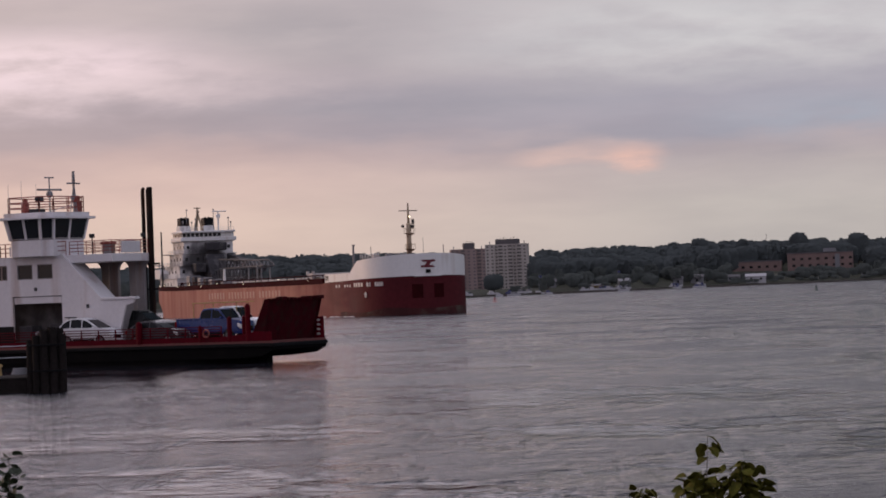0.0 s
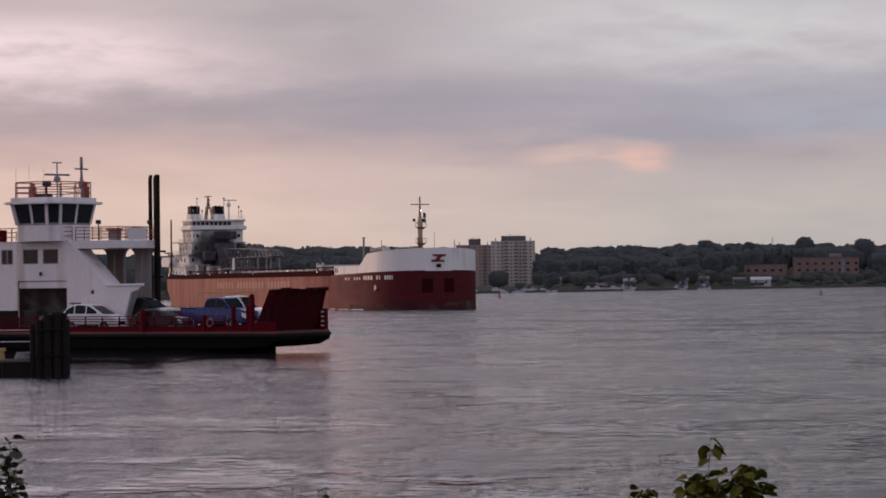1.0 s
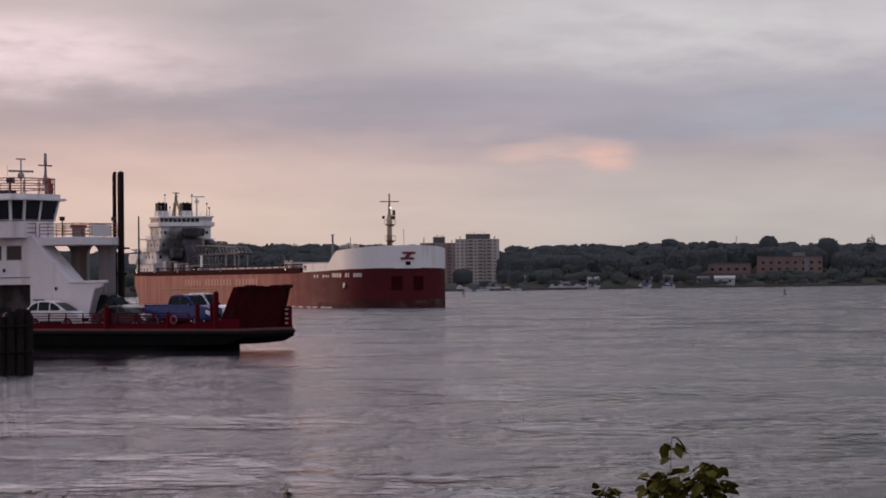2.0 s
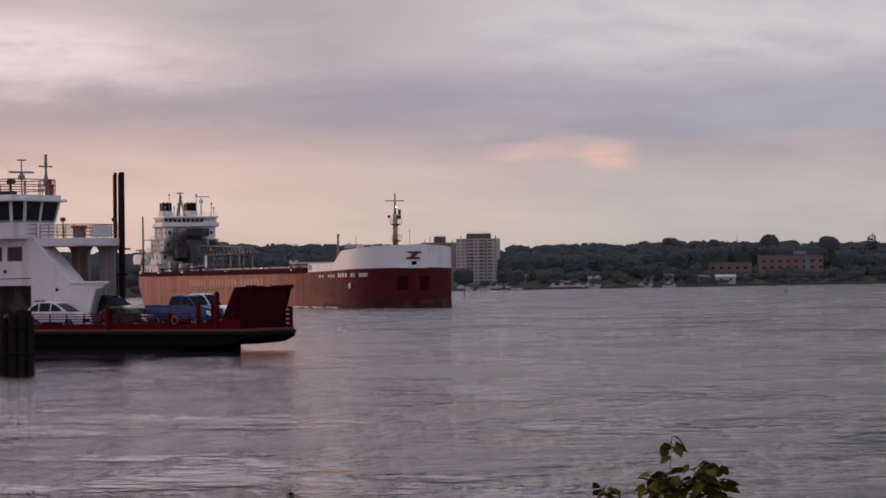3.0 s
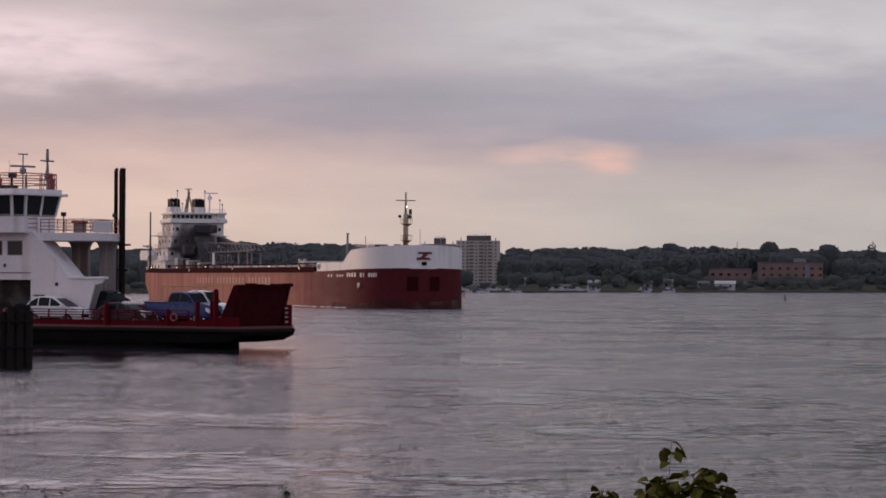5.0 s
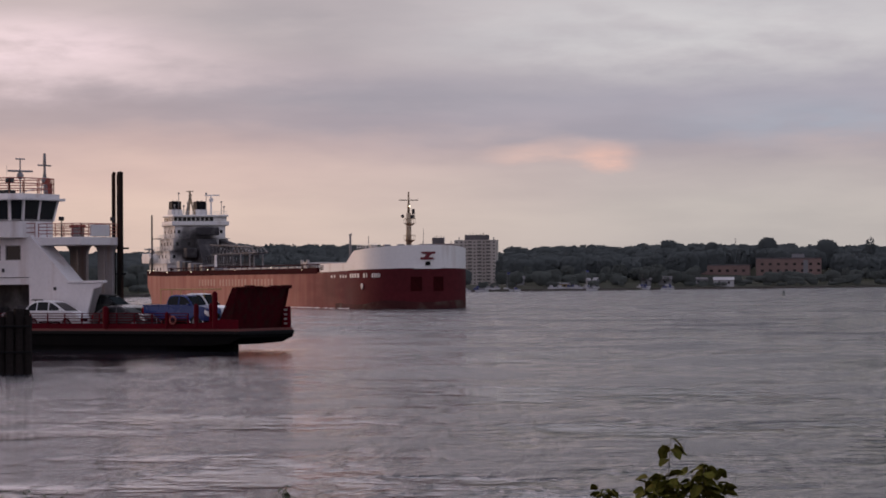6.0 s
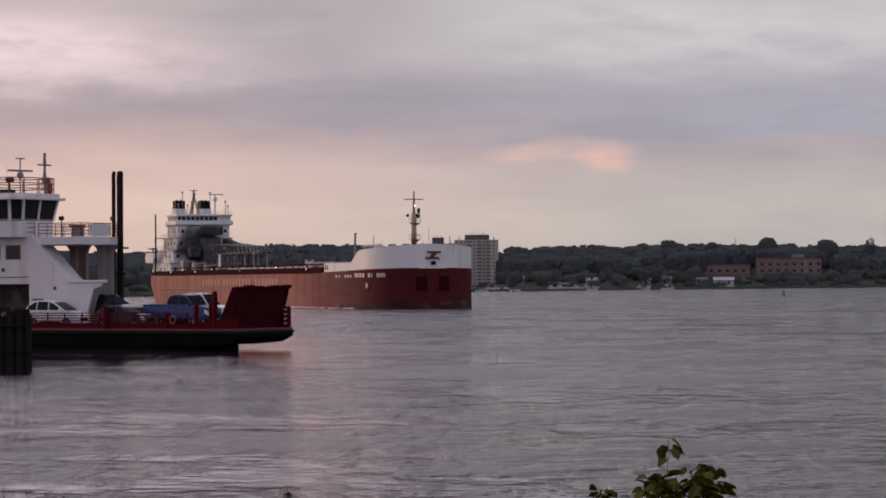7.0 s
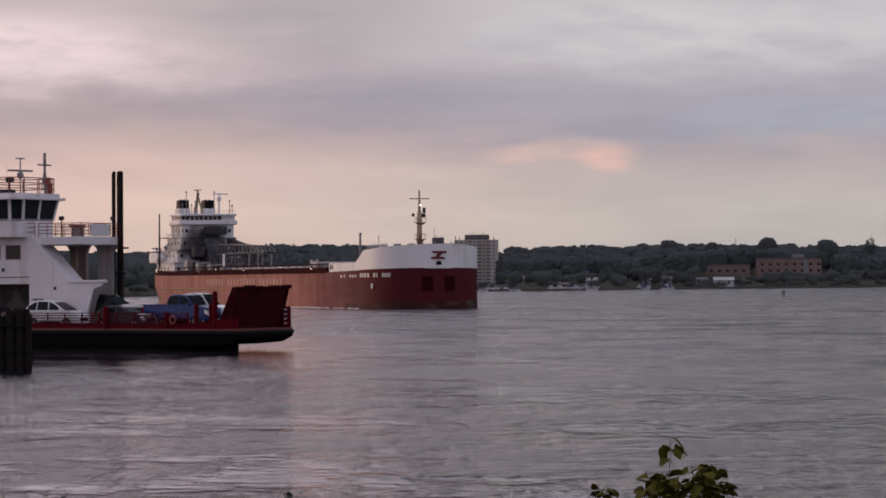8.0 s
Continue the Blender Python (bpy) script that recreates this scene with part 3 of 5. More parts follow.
# ---------------------------------------------------------------- towers and houses of the far shore
def build_tower(m, w, dp, floors, fh, bays, wall, label, pent):
    """An apartment block in bays; bays: (x0, x1, how far it stands out, has balconies)."""
    t = thing("apartment_tower", m, label, "apartment building", "apartment towers")
    H = floors * fh
    for x0, x1, out, balc in bays:
        bm = B()
        box(bm, x0, x1, -dp / 2 - out, dp / 2, 0, H)
        box(bm, x0 - 0.1, x1 + 0.1, -dp / 2 - out - 0.15, dp / 2 + 0.1, H, H + 0.7)
        part("wall", bm, wall, t)
        n = max(1, round((x1 - x0) / 4.2))
        for k in range(n):
            cx = x0 + (k + 0.5) * (x1 - x0) / n
            for f in range(floors):
                z = f * fh
                bm = B()
                if balc and (k % 2 == 0 or n == 1):
                    # darker wall panel that paints the shade behind the balcony
                    box(bm, cx - 1.7, cx + 1.7, -dp / 2 - out - 0.05, -dp / 2 - out + 0.3, z + 0.25, z + fh - 0.25)
                    rc = part("window", bm, "recess", t)
                    bm = B()
                    box(bm, cx - 1.9, cx + 1.9, -dp / 2 - out - 1.5, -dp / 2 - out - 0.05, z, z + 0.2)
                    box(bm, cx - 1.9, cx + 1.9, -dp / 2 - out - 1.5, -dp / 2 - out - 1.4, z + 0.2, z + 1.1)
                    part("balcony", bm, wall, t)
                else:
                    box(bm, cx - 0.8, cx + 0.8, -dp / 2 - out - 0.06, -dp / 2 - out + 0.2, z + 0.95, z + 2.15)
                    part("window", bm, "recess", t)
    bm = B()
    x0, x1, hh = pent
    box(bm, x0, x1, -dp * 0.3, dp * 0.3, H + 0.7, H + 0.7 + hh)
    for i in range(7):
        x = x0 + (i + 0.5) * (x1 - x0) / 7
        rod(bm, (x, -dp * 0.3 + 1, H + hh), (x, -dp * 0.3 + 1, H + hh + 1.4 + (i % 3) * 0.5), 0.25, seg=6)
    part("roof_house", bm, "tower_dark", t)
    for i, x in enumerate((bays[0][0] + 3, bays[-1][1] - 3)):
        bm = B()
        rod(bm, (x, 0, H + 0.5), (x, 0, H + 3.2), 0.35, seg=8)
        part("vent_pipe", bm, "steel", t)
    return t


def far_things():
    build_tower(pose(27.5, 2270, 1.9, 0, 0, -6), 34, 16, 13, 2.74,
                [(-17.5, -10, 0.0, False), (-10, -7, -1.0, False), (-7, 4.5, 0.8, True), (4.5, 7.5, -1.0, False), (7.5, 16.5, 0.2, True)],
                "tower", "pale buff apartment tower with stacked balconies", (-9.5, 9.5, 4.0))
    build_tower(pose(-5, 2400, 1.9, 0, 0, 4), 30, 16, 12, 2.87,
                [(-15, -7.5, 0, False), (-7.5, -2, 0.8, True), (-2, 7, 0.3, False), (7, 15, -0.8, True)],
                "tower_pink", "rose brown apartment tower with dark end walls", (-4, 5.7, 5.0))
    # brick school-like block in two steps
    r = 1850
    b = thing("brick_building", pose(r * math.sin(radians(7.05)), r * math.cos(radians(7.05)), 8.5, 0, 0, -8), "long red brick building with flat grey roofs", "building")
    for x0, x1, z1 in ((-23, 19, 10.0), (-61, -27, 5.8)):
        bm = B()
        box(bm, x0, x1, -9, 9, -6, z1, 0.1)
        part("wall", bm, "brick", b)
        bm = B()
        box(bm, x0 - 0.3, x1 + 0.3, -9.3, 9.3, z1, z1 + 0.7)
        part("roof", bm, "roof", b)
        k = x0 + 3
        while k < x1 - 2:
            for z in ((1.4, 5.6) if z1 > 8 else (1.6,)):
                bm = B()
                box(bm, k, k + 2.0, -9.1, -8.8, z, z + 1.6)
                part("window", bm, "glass", b)
            k += 5.2
    bm = B()
    box(bm, 0, 8, -4, 4, 10.7, 13.0, 0.1)
    part("roof_house", bm, "house", b)
    bm = B()
    box(bm, 7.5, 10.5, -9.9, -9, 0, 9)
    part("stair_panel", bm, "house", b, "pale stair tower panel")

    # small houses, boats and sheds along the bank: azimuth, behind the shore, width, height, wall, roof
    rng = random.Random(11)
    spots = [(4.50, 40, 7, 5.0, "house", "roof"), (5.68, 24, 11, 4.6, "boat_white", "boat_white"), (5.20, 60, 8, 3.6, "house", "roof"), (4.12, 30, 5, 4.4, "house", "roof"),
             (1.55, 70, 5, 4.5, "house", "roof"), (2.95, 30, 1.6, 4.4, "house", "house"), (3.10, 30, 1.6, 4.6, "house", "house"),
             (-4.7, 60, 14, 5, "house", "roof"), (-5.6, 70, 12, 5, "brick", "roof"), (2.30, 12, 3.5, 2.8, "yellow", "roof"), (2.50, 12, 3, 2.6, "yellow", "roof"), (7.9, 60, 5, 3.5, "house", "roof")]
    for a_, d, w, h, wall, roof in spots:
        r = shore(a_) + d
        x, y = r * math.sin(radians(a_)), r * math.cos(radians(a_))
        z = land_height(x, y)
        t = thing("house", pose(x, y, z, 0, 0, -a_ + rng.uniform(-20, 20)), "small pale waterside house with a pitched roof" if wall == "house" else "low coloured waterside shed by the bank", "house", "waterside houses")
        bm = B()
        box(bm, -w / 2, w / 2, -3.5, 3.5, -1.0, h * 0.68)
        part("wall", bm, wall, t)
        bm = B()
        prism(bm, [(-4.1, h * 0.66), (4.1, h * 0.66), (0, h)], -w / 2 - 0.4, w / 2 + 0.4, "x")
        part("roof", bm, roof, t)
        n = max(1, int(w / 4))
        for k in range(n):
            bm = B()
            cx = -w / 2 + (k + 0.5) * w / n
            box(bm, cx - 0.6, cx + 0.6, -3.56, -3.4, h * 0.2, h * 0.5)
            part("window", bm, "glass", t)
    # moored boats
    for i in range(34):
        a_ = rng.choice((rng.uniform(0.6, 3.4), rng.uniform(0.6, 3.2), rng.uniform(-0.2, 1.2), rng.uniform(4.0, 4.8)))
        r = shore(a_) + rng.uniform(-6, 6)
        t = thing("motor_boat", pose(r * math.sin(radians(a_)), r * math.cos(radians(a_)), 1.1 if r > shore(a_) - 1 else 0.1, 0, 0, rng.uniform(-35, 35)), "small white motor boat moored along the far bank", "boat", "moored boats")
        l = rng.uniform(3.6, 6.5)
        bm = B()
        prism(bm, [(-l / 2, -1.1), (l * 0.3, -1.2), (l / 2, 0), (l * 0.3, 1.2), (-l / 2, 1.1)], -0.3, 0.9, "z")
        part("hull", bm, "boat_white", t)
        bm = B()
        prism(bm, [(-l * 0.3, 0.9), (l * 0.15, 0.9), (l * 0.05, 1.8), (-l * 0.28, 1.9)], -0.9, 0.9)
        part("cabin", bm, rng.choice(("boat_white", "navy", "house")), t)
        bm = B()
        prism(bm, [(l * 0.16, 0.92), (l * 0.19, 0.92), (l * 0.09, 1.75), (l * 0.06, 1.75)], -0.8, 0.8)
        part("windscreen", bm, "glass", t)
    # sailing masts, a lattice mast on the hill and poles
    for a_, d, h in ((1.30, 6, 9), (2.9, 8, 10)):
        r = shore(a_) + d
        t = thing("flag_pole", pose(r * math.sin(radians(a_)), r * math.cos(radians(a_)), 0.8), "thin white pole by the moored boats", "pole")
        bm = B()
        rod(bm, (0, 0, 0), (0, 0, h), 0.12, 0.07, seg=6)
        part("pole", bm, "house", t)
        bm = B()
        box(bm, 0.1, 1.5, -0.04, 0.04, h - 1.2, h - 0.2)
        part("flag", bm, "navy", t)
    for a_, top in ((5.92, 38), (8.63, 39)):
        t = thing("lattice_mast", pose(2250 * math.sin(radians(a_)), 2250 * math.cos(radians(a_)), 14), "thin grey lattice mast above the woods", "mast", "lattice masts")
        bm = B()
        for k in range(3):
            an = k * 2.094
            rod(bm, (1.3 * math.cos(an), 1.3 * math.sin(an), 0), (0.25 * math.cos(an), 0.25 * math.sin(an), top - 14), 0.10, seg=5)
        part("legs", bm, "steel", t)
        bm = B()
        for k in range(12):
            z = k * (top - 14) / 12
            s = 1.3 - 1.05 * k / 12
            rod(bm, (-s, 0, z), (s, 0, z + 1.5), 0.06, seg=4)
        part("bracing", bm, "steel", t)
    # channel buoys
    for x, y, mat in ((110.1, 912.6, "buoy_green"), (6.4, 936.9, "buoy_red")):
        t = thing("channel_buoy", pose(x, y, 0), "%s steel channel buoy afloat in the river" % ("dark green" if mat == "buoy_green" else "red"), "buoy", "channel buoys")
        bm = B()
        rod(bm, (0, 0, -0.4), (0, 0, 0.3), 0.75, 0.65, seg=14)
        part("float", bm, mat, t)
        bm = B()
        for k in range(4):
            an = k * 1.571 + 0.4
            rod(bm, (0.5 * math.cos(an), 0.5 * math.sin(an), 0.3), (0.2 * math.cos(an), 0.2 * math.sin(an), 1.5), 0.05, seg=5)
        box(bm, -0.32, 0.32, -0.32, 0.32, 0.8, 1.35, 0.04)
        part("cage", bm, mat, t)
        bm = B()
        rod(bm, (0, 0, 1.5), (0, 0, 1.8), 0.12, seg=8)
        part("lamp", bm, "steel", t)
    # long low sea wall
    bm = B()
    prev = None
    for i in range(90):
        a_ = -12 + i * 0.27
        r = shore(a_) - 2
        s, c = math.sin(radians(a_)), math.cos(radians(a_))
        row = [bm.verts.new((q * s, q * c, z)) for q, z in ((r, -1.5), (r, 1.1), (r + 2.5, 1.1), (r + 2.5, -1.5))]
        if prev:
            for k in range(3):
                bm.faces.new((prev[k], row[k], row[k + 1], prev[k + 1]))
        prev = row
    tagged(part("sea_wall", bm, "concrete"), "low stained concrete sea wall along the far bank", "wall", kind="structure")


far_things()


# ---------------------------------------------------------------- bulk carrier
SHIP_L, HALF = 225.0, 11.9


def half_breadth(x, z=5.0):
    """Half breadth of the hull x metres from the stem (negative aft)."""
    d = -x
    b = HALF
    if d < 14:
        b = HALF * math.sqrt(max(0.0, 1 - ((14 - d) / 14) ** 2))
    if d > 196:
        k = (d - 196) / 29
        b = HALF - 3.0 * k * k * (1.5 if z < 3 else 1.0)
    return b


def sheer(x):
    """Height of the main deck edge."""
    d = -x
    return 7.55 + (0.65 * (1 - d / 45) ** 2 if d < 45 else 0) + (0.25 * ((d - 190) / 35) if d > 190 else 0)


def ship_stations():
    xs = [-14 + 14 * math.cos(radians(6 * i)) for i in range(16)]
    return xs + [-17, -20, -24, -28, -34, -40, -50, -70, -90, -110, -130, -150, -170, -190, -200, -208, -215, -220, -225]


def hull_band(z_low, z_high, x_from, x_to, out=0.0, stations=None):
    """A closed strip of plating round the hull between two heights (functions of x)."""
    bm = B()
    xs = [x for x in (stations or ship_stations()) if x_to <= x <= x_from]
    rows = []
    for side in (-1, 1):
        for x in (xs[::-1] if side > 0 else xs):
            zs = [z_low(x) + (z_high(x) - z_low(x)) * k / 3 for k in range(4)]
            rows.append([(x + out * (1 if x > -5 else 0), side * (half_breadth(x, z) + out), z) for z in zs])
    rows = rows[len(xs):] + rows[:len(xs)]
    vs = [[bm.verts.new(p) for p in r] for r in rows]
    for i in range(len(vs) - 1):
        for k in range(3):
            bm.faces.new((vs[i][k], vs[i + 1][k], vs[i + 1][k + 1], vs[i][k + 1]))
    bmesh.ops.remove_doubles(bm, verts=bm.verts, dist=0.001)
    return bm, xs


def build_ship():
    s = thing("bulk_carrier", pose(-0.86, 560.63, 0, 0, 0, -72), "long oxide red self-unloading bulk carrier with white superstructure under way", "ship")
    # hull: plating and transom
    bm, xs = hull_band(lambda x: -2.0, lambda x: sheer(x) - 0.02, 0, -225)
    tr = [bm.verts.new((-225, y, z)) for y, z in ((-half_breadth(-225, 0), -2), (half_breadth(-225, 0), -2), (half_breadth(-225), sheer(-225)), (-half_breadth(-225), sheer(-225)))]
    bm.faces.new(tr)
    part("hull", bm, "hull_red", s, "oxide red hull, salmon and streaked along the side", smooth=True)
    # main deck
    bm = B()
    ring = [bm.verts.new((x, -half_breadth(x) + 0.02, sheer(x) - 0.1)) for x in xs] + [bm.verts.new((x, half_breadth(x) - 0.02, sheer(x) - 0.1)) for x in xs[:0:-1]]
    bm.faces.new(ring)
    bmesh.ops.triangulate(bm, faces=bm.faces)
    part("main_deck", bm, "deck", s)
    # dark red bulwark strip along the deck edge
    bm, _ = hull_band(lambda x: sheer(x) - 0.25, lambda x: sheer(x) + 1.0, -38, -225, 0.05)
    part("bulwark", bm, "bulwark", s, "dark brown-red bulwark strip")
    # forecastle with a sloping break and a low white bulwark behind it

    def top(x):
        d = -x
        if d <= 12.5:
            return 12.9 - 0.085 * d
        if d < 18:
            return 11.84 - (d - 12.5) / 5.5 * 2.45
        return 9.39
    st = sorted([-14 + 14 * math.cos(radians(6 * i)) for i in range(16)] + [-12.5, -16, -18, -22, -26, -30, -34, -38], reverse=True)
    bm, fx = hull_band(lambda x: sheer(x), top, 0, -38, 0.03, st)
    part("forecastle", bm, "ship_white", s, "white forecastle plating")
    bm = B()
    fd = [x for x in fx if x > -23]
    ring = [bm.verts.new((x, -half_breadth(x) + 0.1, min(top(x), 11.5) - 0.3)) for x in fd] + [bm.verts.new((x, half_breadth(x) - 0.1, min(top(x), 11.5) - 0.3)) for x in fd[:0:-1]]
    bm.faces.new(ring)
    bmesh.ops.triangulate(bm, faces=bm.faces)
    box(bm, -23.2, -22.8, -11.5, 11.5, 7.6, 9.3)
    part("forecastle_deck", bm, "deck", s)
    for x in (-35.5, -36.9):
        bm = B()
        box(bm, x - 0.35, x + 0.35, -half_breadth(x) - 0.08, -half_breadth(x) + 0.2, 8.0, 9.1)
        part("freeing_port", bm, "black", s)
    # rubbing marks and scuffs round the bow near the water
    bm, _ = hull_band(lambda x: -0.5, lambda x: 0.9 + 0.9 * max(0, math.sin((-x) * 0.31 + 0.5)) * max(0, 1 - (-x) / 30), -0.0, -26, 0.035, st[:-3])
    part("scuffed_plating", bm, "hull_scuff", s, "grey scuffed plating low on the bow")
    # anchor pockets on both bows
    for side in (-1, 1):
        x = -1.05
        y = side * 2.35
        n = Vector((1, side * 0.24, 0)).normalized()
        for nm, k, mat, w in (("anchor_pocket", 0.02, "bulwark", 1.15), ("anchor", 0.1, "bulwark", 0.5)):
            bm = B()
            box(bm, -0.05, 0.03, -w, w, -1.45 if nm == "anchor_pocket" else -0.9, 1.45 if nm == "anchor_pocket" else 0.8)
            o = part(nm, bm, mat, s)
            px = -14 + 14 * math.sqrt(1 - (y / HALF) ** 2)
            o.matrix_basis = Matrix.Translation(Vector((px, y, 5.0)) + n * k) @ Euler((0, 0, math.atan2(n.y, n.x))).to_matrix().to_4x4()
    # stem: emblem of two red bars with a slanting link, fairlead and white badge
    bm = B()
    for pts in (((-1.5, 11.5), (1.6, 11.5), (1.6, 11.05), (-1.0, 11.05)), ((-1.6, 10.35), (1.0, 10.35), (1.5, 9.9), (-1.6, 9.9)), ((-0.2, 11.05), (0.8, 11.05), (0.2, 10.35), (-0.8, 10.35))):
        prism(bm, list(pts), 0.02, 0.16, "x")
    part("emblem", bm, "emblem_red", s, "dark red bar emblem on the stem")
    bm = B()
    box(bm, -0.1, 0.35, -0.5, 0.5, 8.75, 9.5, 0.1)
    part("fairlead", bm, "black", s)
    bm = B()
    prism(bm, [(-3.0, 8.05), (3.0, 8.05), (1.9, 8.5), (0.9, 8.8), (-0.9, 8.8), (-2.0, 8.5)], -0.35, 0.12, "x")
    part("stem_badge", bm, "ship_white", s, "white plate under the fairlead")
    # name as plain bars, following the bow's curve

    def along(u):
        """Distance aft of the stem for a share u of the name's length; the spacing closes up round the bow."""
        return -29.3 + 24.9 * (1 - (1 - u) ** 2.1)
    slots = (0.5, 0.3, 0, 0.5, 0.5, 0.45, 0, 0.75, 0.75, 0.75, 0.75, 0, 0.75, 0.25, 0, 0.85, 0.75, 0.75, 0.7, 0.3, 0.8)
    for i, w in enumerate(slots):
        if not w:
            continue
        x0 = along(i / len(slots))
        x1 = along((i + 0.14 + 0.55 * w) / len(slots))
        y0, y1 = -half_breadth(x0) - 0.06, -half_breadth(x1) - 0.06
        bm = B()
        prism(bm, [(x0, y0), (x1, y1), (x1 - 0.03, y1 + 0.1), (x0 - 0.03, y0 + 0.1)], 6.35, 6.35 + (0.55 if i < 6 else 0.85), "z")
        part("name_bar", bm, "letters", s)
    bm = B()
    tube_ring(bm, (-8.96, -11.2, 4.6), 0.5, 0.12, "y", 14)
    box(bm, -9.08, -8.84, -11.3, -11.1, 4.1, 5.1)
    part("thruster_mark", bm, "letters", s, "white ring mark on the bow")
    for k, x in enumerate([-150 + 3.1 * i for i in range(24)]):
        if k in (6, 16):
            continue
        bm = B()
        box(bm, x, x + 1.5, -HALF - 0.07, -HALF + 0.05, 4.7, 6.3)
        part("company_bar", bm, "letters_faded", s)
    # fore mast with platforms, lamps and yard
    bm = B()
    rod(bm, (-11, -0.5, 11.2), (-11, -0.5, 19.5), 0.62, 0.48, seg=12)
    rod(bm, (-11, -0.5, 19.5), (-11, -0.5, 23.9), 0.28, 0.16, seg=8)
    part("fore_mast", bm, "mast", s, "buff fore mast streaked with rust", smooth=True)
    bm = B()
    rod(bm, (-11, -2.6, 22.2), (-11, 1.6, 22.2), 0.09, seg=6)
    part("yard", bm, "black", s)
    for z, r in ((14.0, 1.15), (17.4, 1.2)):
        bm = B()
        rod(bm, (-11, -0.3, z - 0.5), (-11, -0.3, z), 0.5, r, seg=12)
        tube_ring(bm, (-11, -0.3, z + 1.0), r, 0.05, "z", 14)
        for k in range(6):
            an = k * 1.05
            rod(bm, (-11 + r * math.cos(an), -0.3 + r * math.sin(an), z), (-11 + r * math.cos(an), -0.3 + r * math.sin(an), z + 1.0), 0.04, seg=5)
        part("mast_platform", bm, "mast", s)
    bm = B()
    box(bm, -11.4, -10.6, -0.75, 0.75, 18.5, 19.2, 0.15)
    rod(bm, (-11, 0.5, 19.3), (-11, 0.5, 20.4), 0.32, seg=8)
    ball(bm, (-11, -1.8, 18.9), 0.35)
    part("lamp_box", bm, "soot", s)
    bm = B()
    ball(bm, (-10.6, -0.4, 20.9), 0.16)
    part("masthead_lamp", bm, "deck_lamp", s)
    # gear on the forecastle
    bm = B()
    rod(bm, (-24, -9.2, 8.5), (-24, -9.2, 15.4), 0.30, 0.22, seg=8)
    box(bm, -24.3, -23.4, -9.4, -9.0, 15.2, 15.55)
    part("davit_post", bm, "steel", s)
    for x, y, h, r in ((-6, 5.5, 1.7, 0.09), (-18, -7, 2.0, 0.07), (-9, 2, 3.4, 0.05)):
        bm = B()
        rod(bm, (x, y, 11.6), (x, y, 12.9 + h), r, seg=6)
        part("antenna", bm, "steel", s)
    for x, y in ((-13, -7.5), (-11, -5.2), (-7, -3.5), (-7, 3.2)):
        bm = B()
        box(bm, x - 0.6, x + 0.6, y - 0.7, y + 0.7, 11.5, 13.1, 0.12)
        part("winch", bm, "steel" if y > -6 else "hatch", s)
    railing(s, (-13.5, -10.8, 12.2), (-5.5, -9.0, 12.4), 0.9, 8, 3, 0.035, "ship_white")
    # hatches, coamings, crane rails
    for i in range(18):
        x = -44 - i * 8.4
        bm = B()
        box(bm, x - 3.4, x + 3.4, -7, 7, 7.5, 9.0, 0.08)
        part("hatch_cover", bm, "hatch", s)
    bm = B()
    rod(bm, (-42, -9.6, 9.3), (-196, -9.6, 9.3), 0.12, seg=6)
    for i in range(26):
        x = -42 - 6.15 * i
        rod(bm, (x, -9.6, 7.5), (x, -9.6, 9.3), 0.08, seg=5)
    part("deck_rail", bm, "bulwark", s)
    bm = B()
    box(bm, -66, -60, -8.4, 8.4, 9.0, 9.9, 0.1)
    box(bm, -65.5, -65, -8.6, -8.0, 7.6, 10.4)
    box(bm, -61, -60.5, -8.6, -8.0, 7.6, 10.4)
    part("hatch_crane", bm, "hatch", s)
    for i, x in enumerate((-52, -78, -112, -140, -158, -172, -186, -204, -212, -214)):
        bm = B()
        ball(bm, (x, -HALF - 0.2 if x > -190 else -half_breadth(x) - 0.2, sheer(x) + (1.2 if i % 2 else 0.7)), 0.09, 8)
        part("deck_lamp", bm, "deck_lamp", s)
    # aft house: tiers
    tiers = [(-219, -197.5, 9.6, 7.4, 10.8), (-217, -198.3, 8.6, 10.8, 14.2), (-215, -198.8, 7.6, 14.2, 17.5), (-213, -199.3, 7.0, 17.5, 20.9)]
    for x0, x1, hb, z0, z1 in tiers:
        bm = B()
        box(bm, x0, x1, -hb, hb, z0, z1 - 0.15, 0.1)
        box(bm, x0 - 0.6, x1 + 0.3, -hb - 0.4, hb + 0.4, z1 - 0.15, z1)
        part("house_tier", bm, "house_white", s, "white steel house tier stained with soot")
        railing(s, (x0, -hb - 0.35, z1), (x1 + 0.2, -hb - 0.35, z1), 1.0, 8, 3, 0.04, "house_white")
        railing(s, (x1 + 0.2, -hb - 0.35, z1), (x1 + 0.2, -3.5, z1), 1.0, 4, 3, 0.04, "house_white")
        for k in range(5):
            y = -hb + 1.2 + k * (2 * hb - 2.4) / 4
            if abs(y) < 3:
                continue
            bm = B()
            box(bm, x1 - 0.05, x1 + 0.06, y - 0.38, y + 0.38, z0 + 1.3, z0 + 2.2)
            part("port_window", bm, "glass", s)
        for k in range(4):
            x = x0 + 2 + k * 4
            bm = B()
            box(bm, x - 0.4, x + 0.4, -hb - 0.06, -hb + 0.05, z0 + 1.3, z0 + 2.2)
            part("port_window", bm, "glass", s)
    # bridge: sill, windows, roof
    bm = B()
    box(bm, -211, -198.6, -7.9, 7.9, 20.9, 22.0, 0.12)
    part("bridge_front", bm, "ship_white", s)
    bm = B()
    box(bm, -210.6, -199.2, -7.3, 7.3, 22.0, 23.2)
    part("bridge_cabin", bm, "ship_white", s)
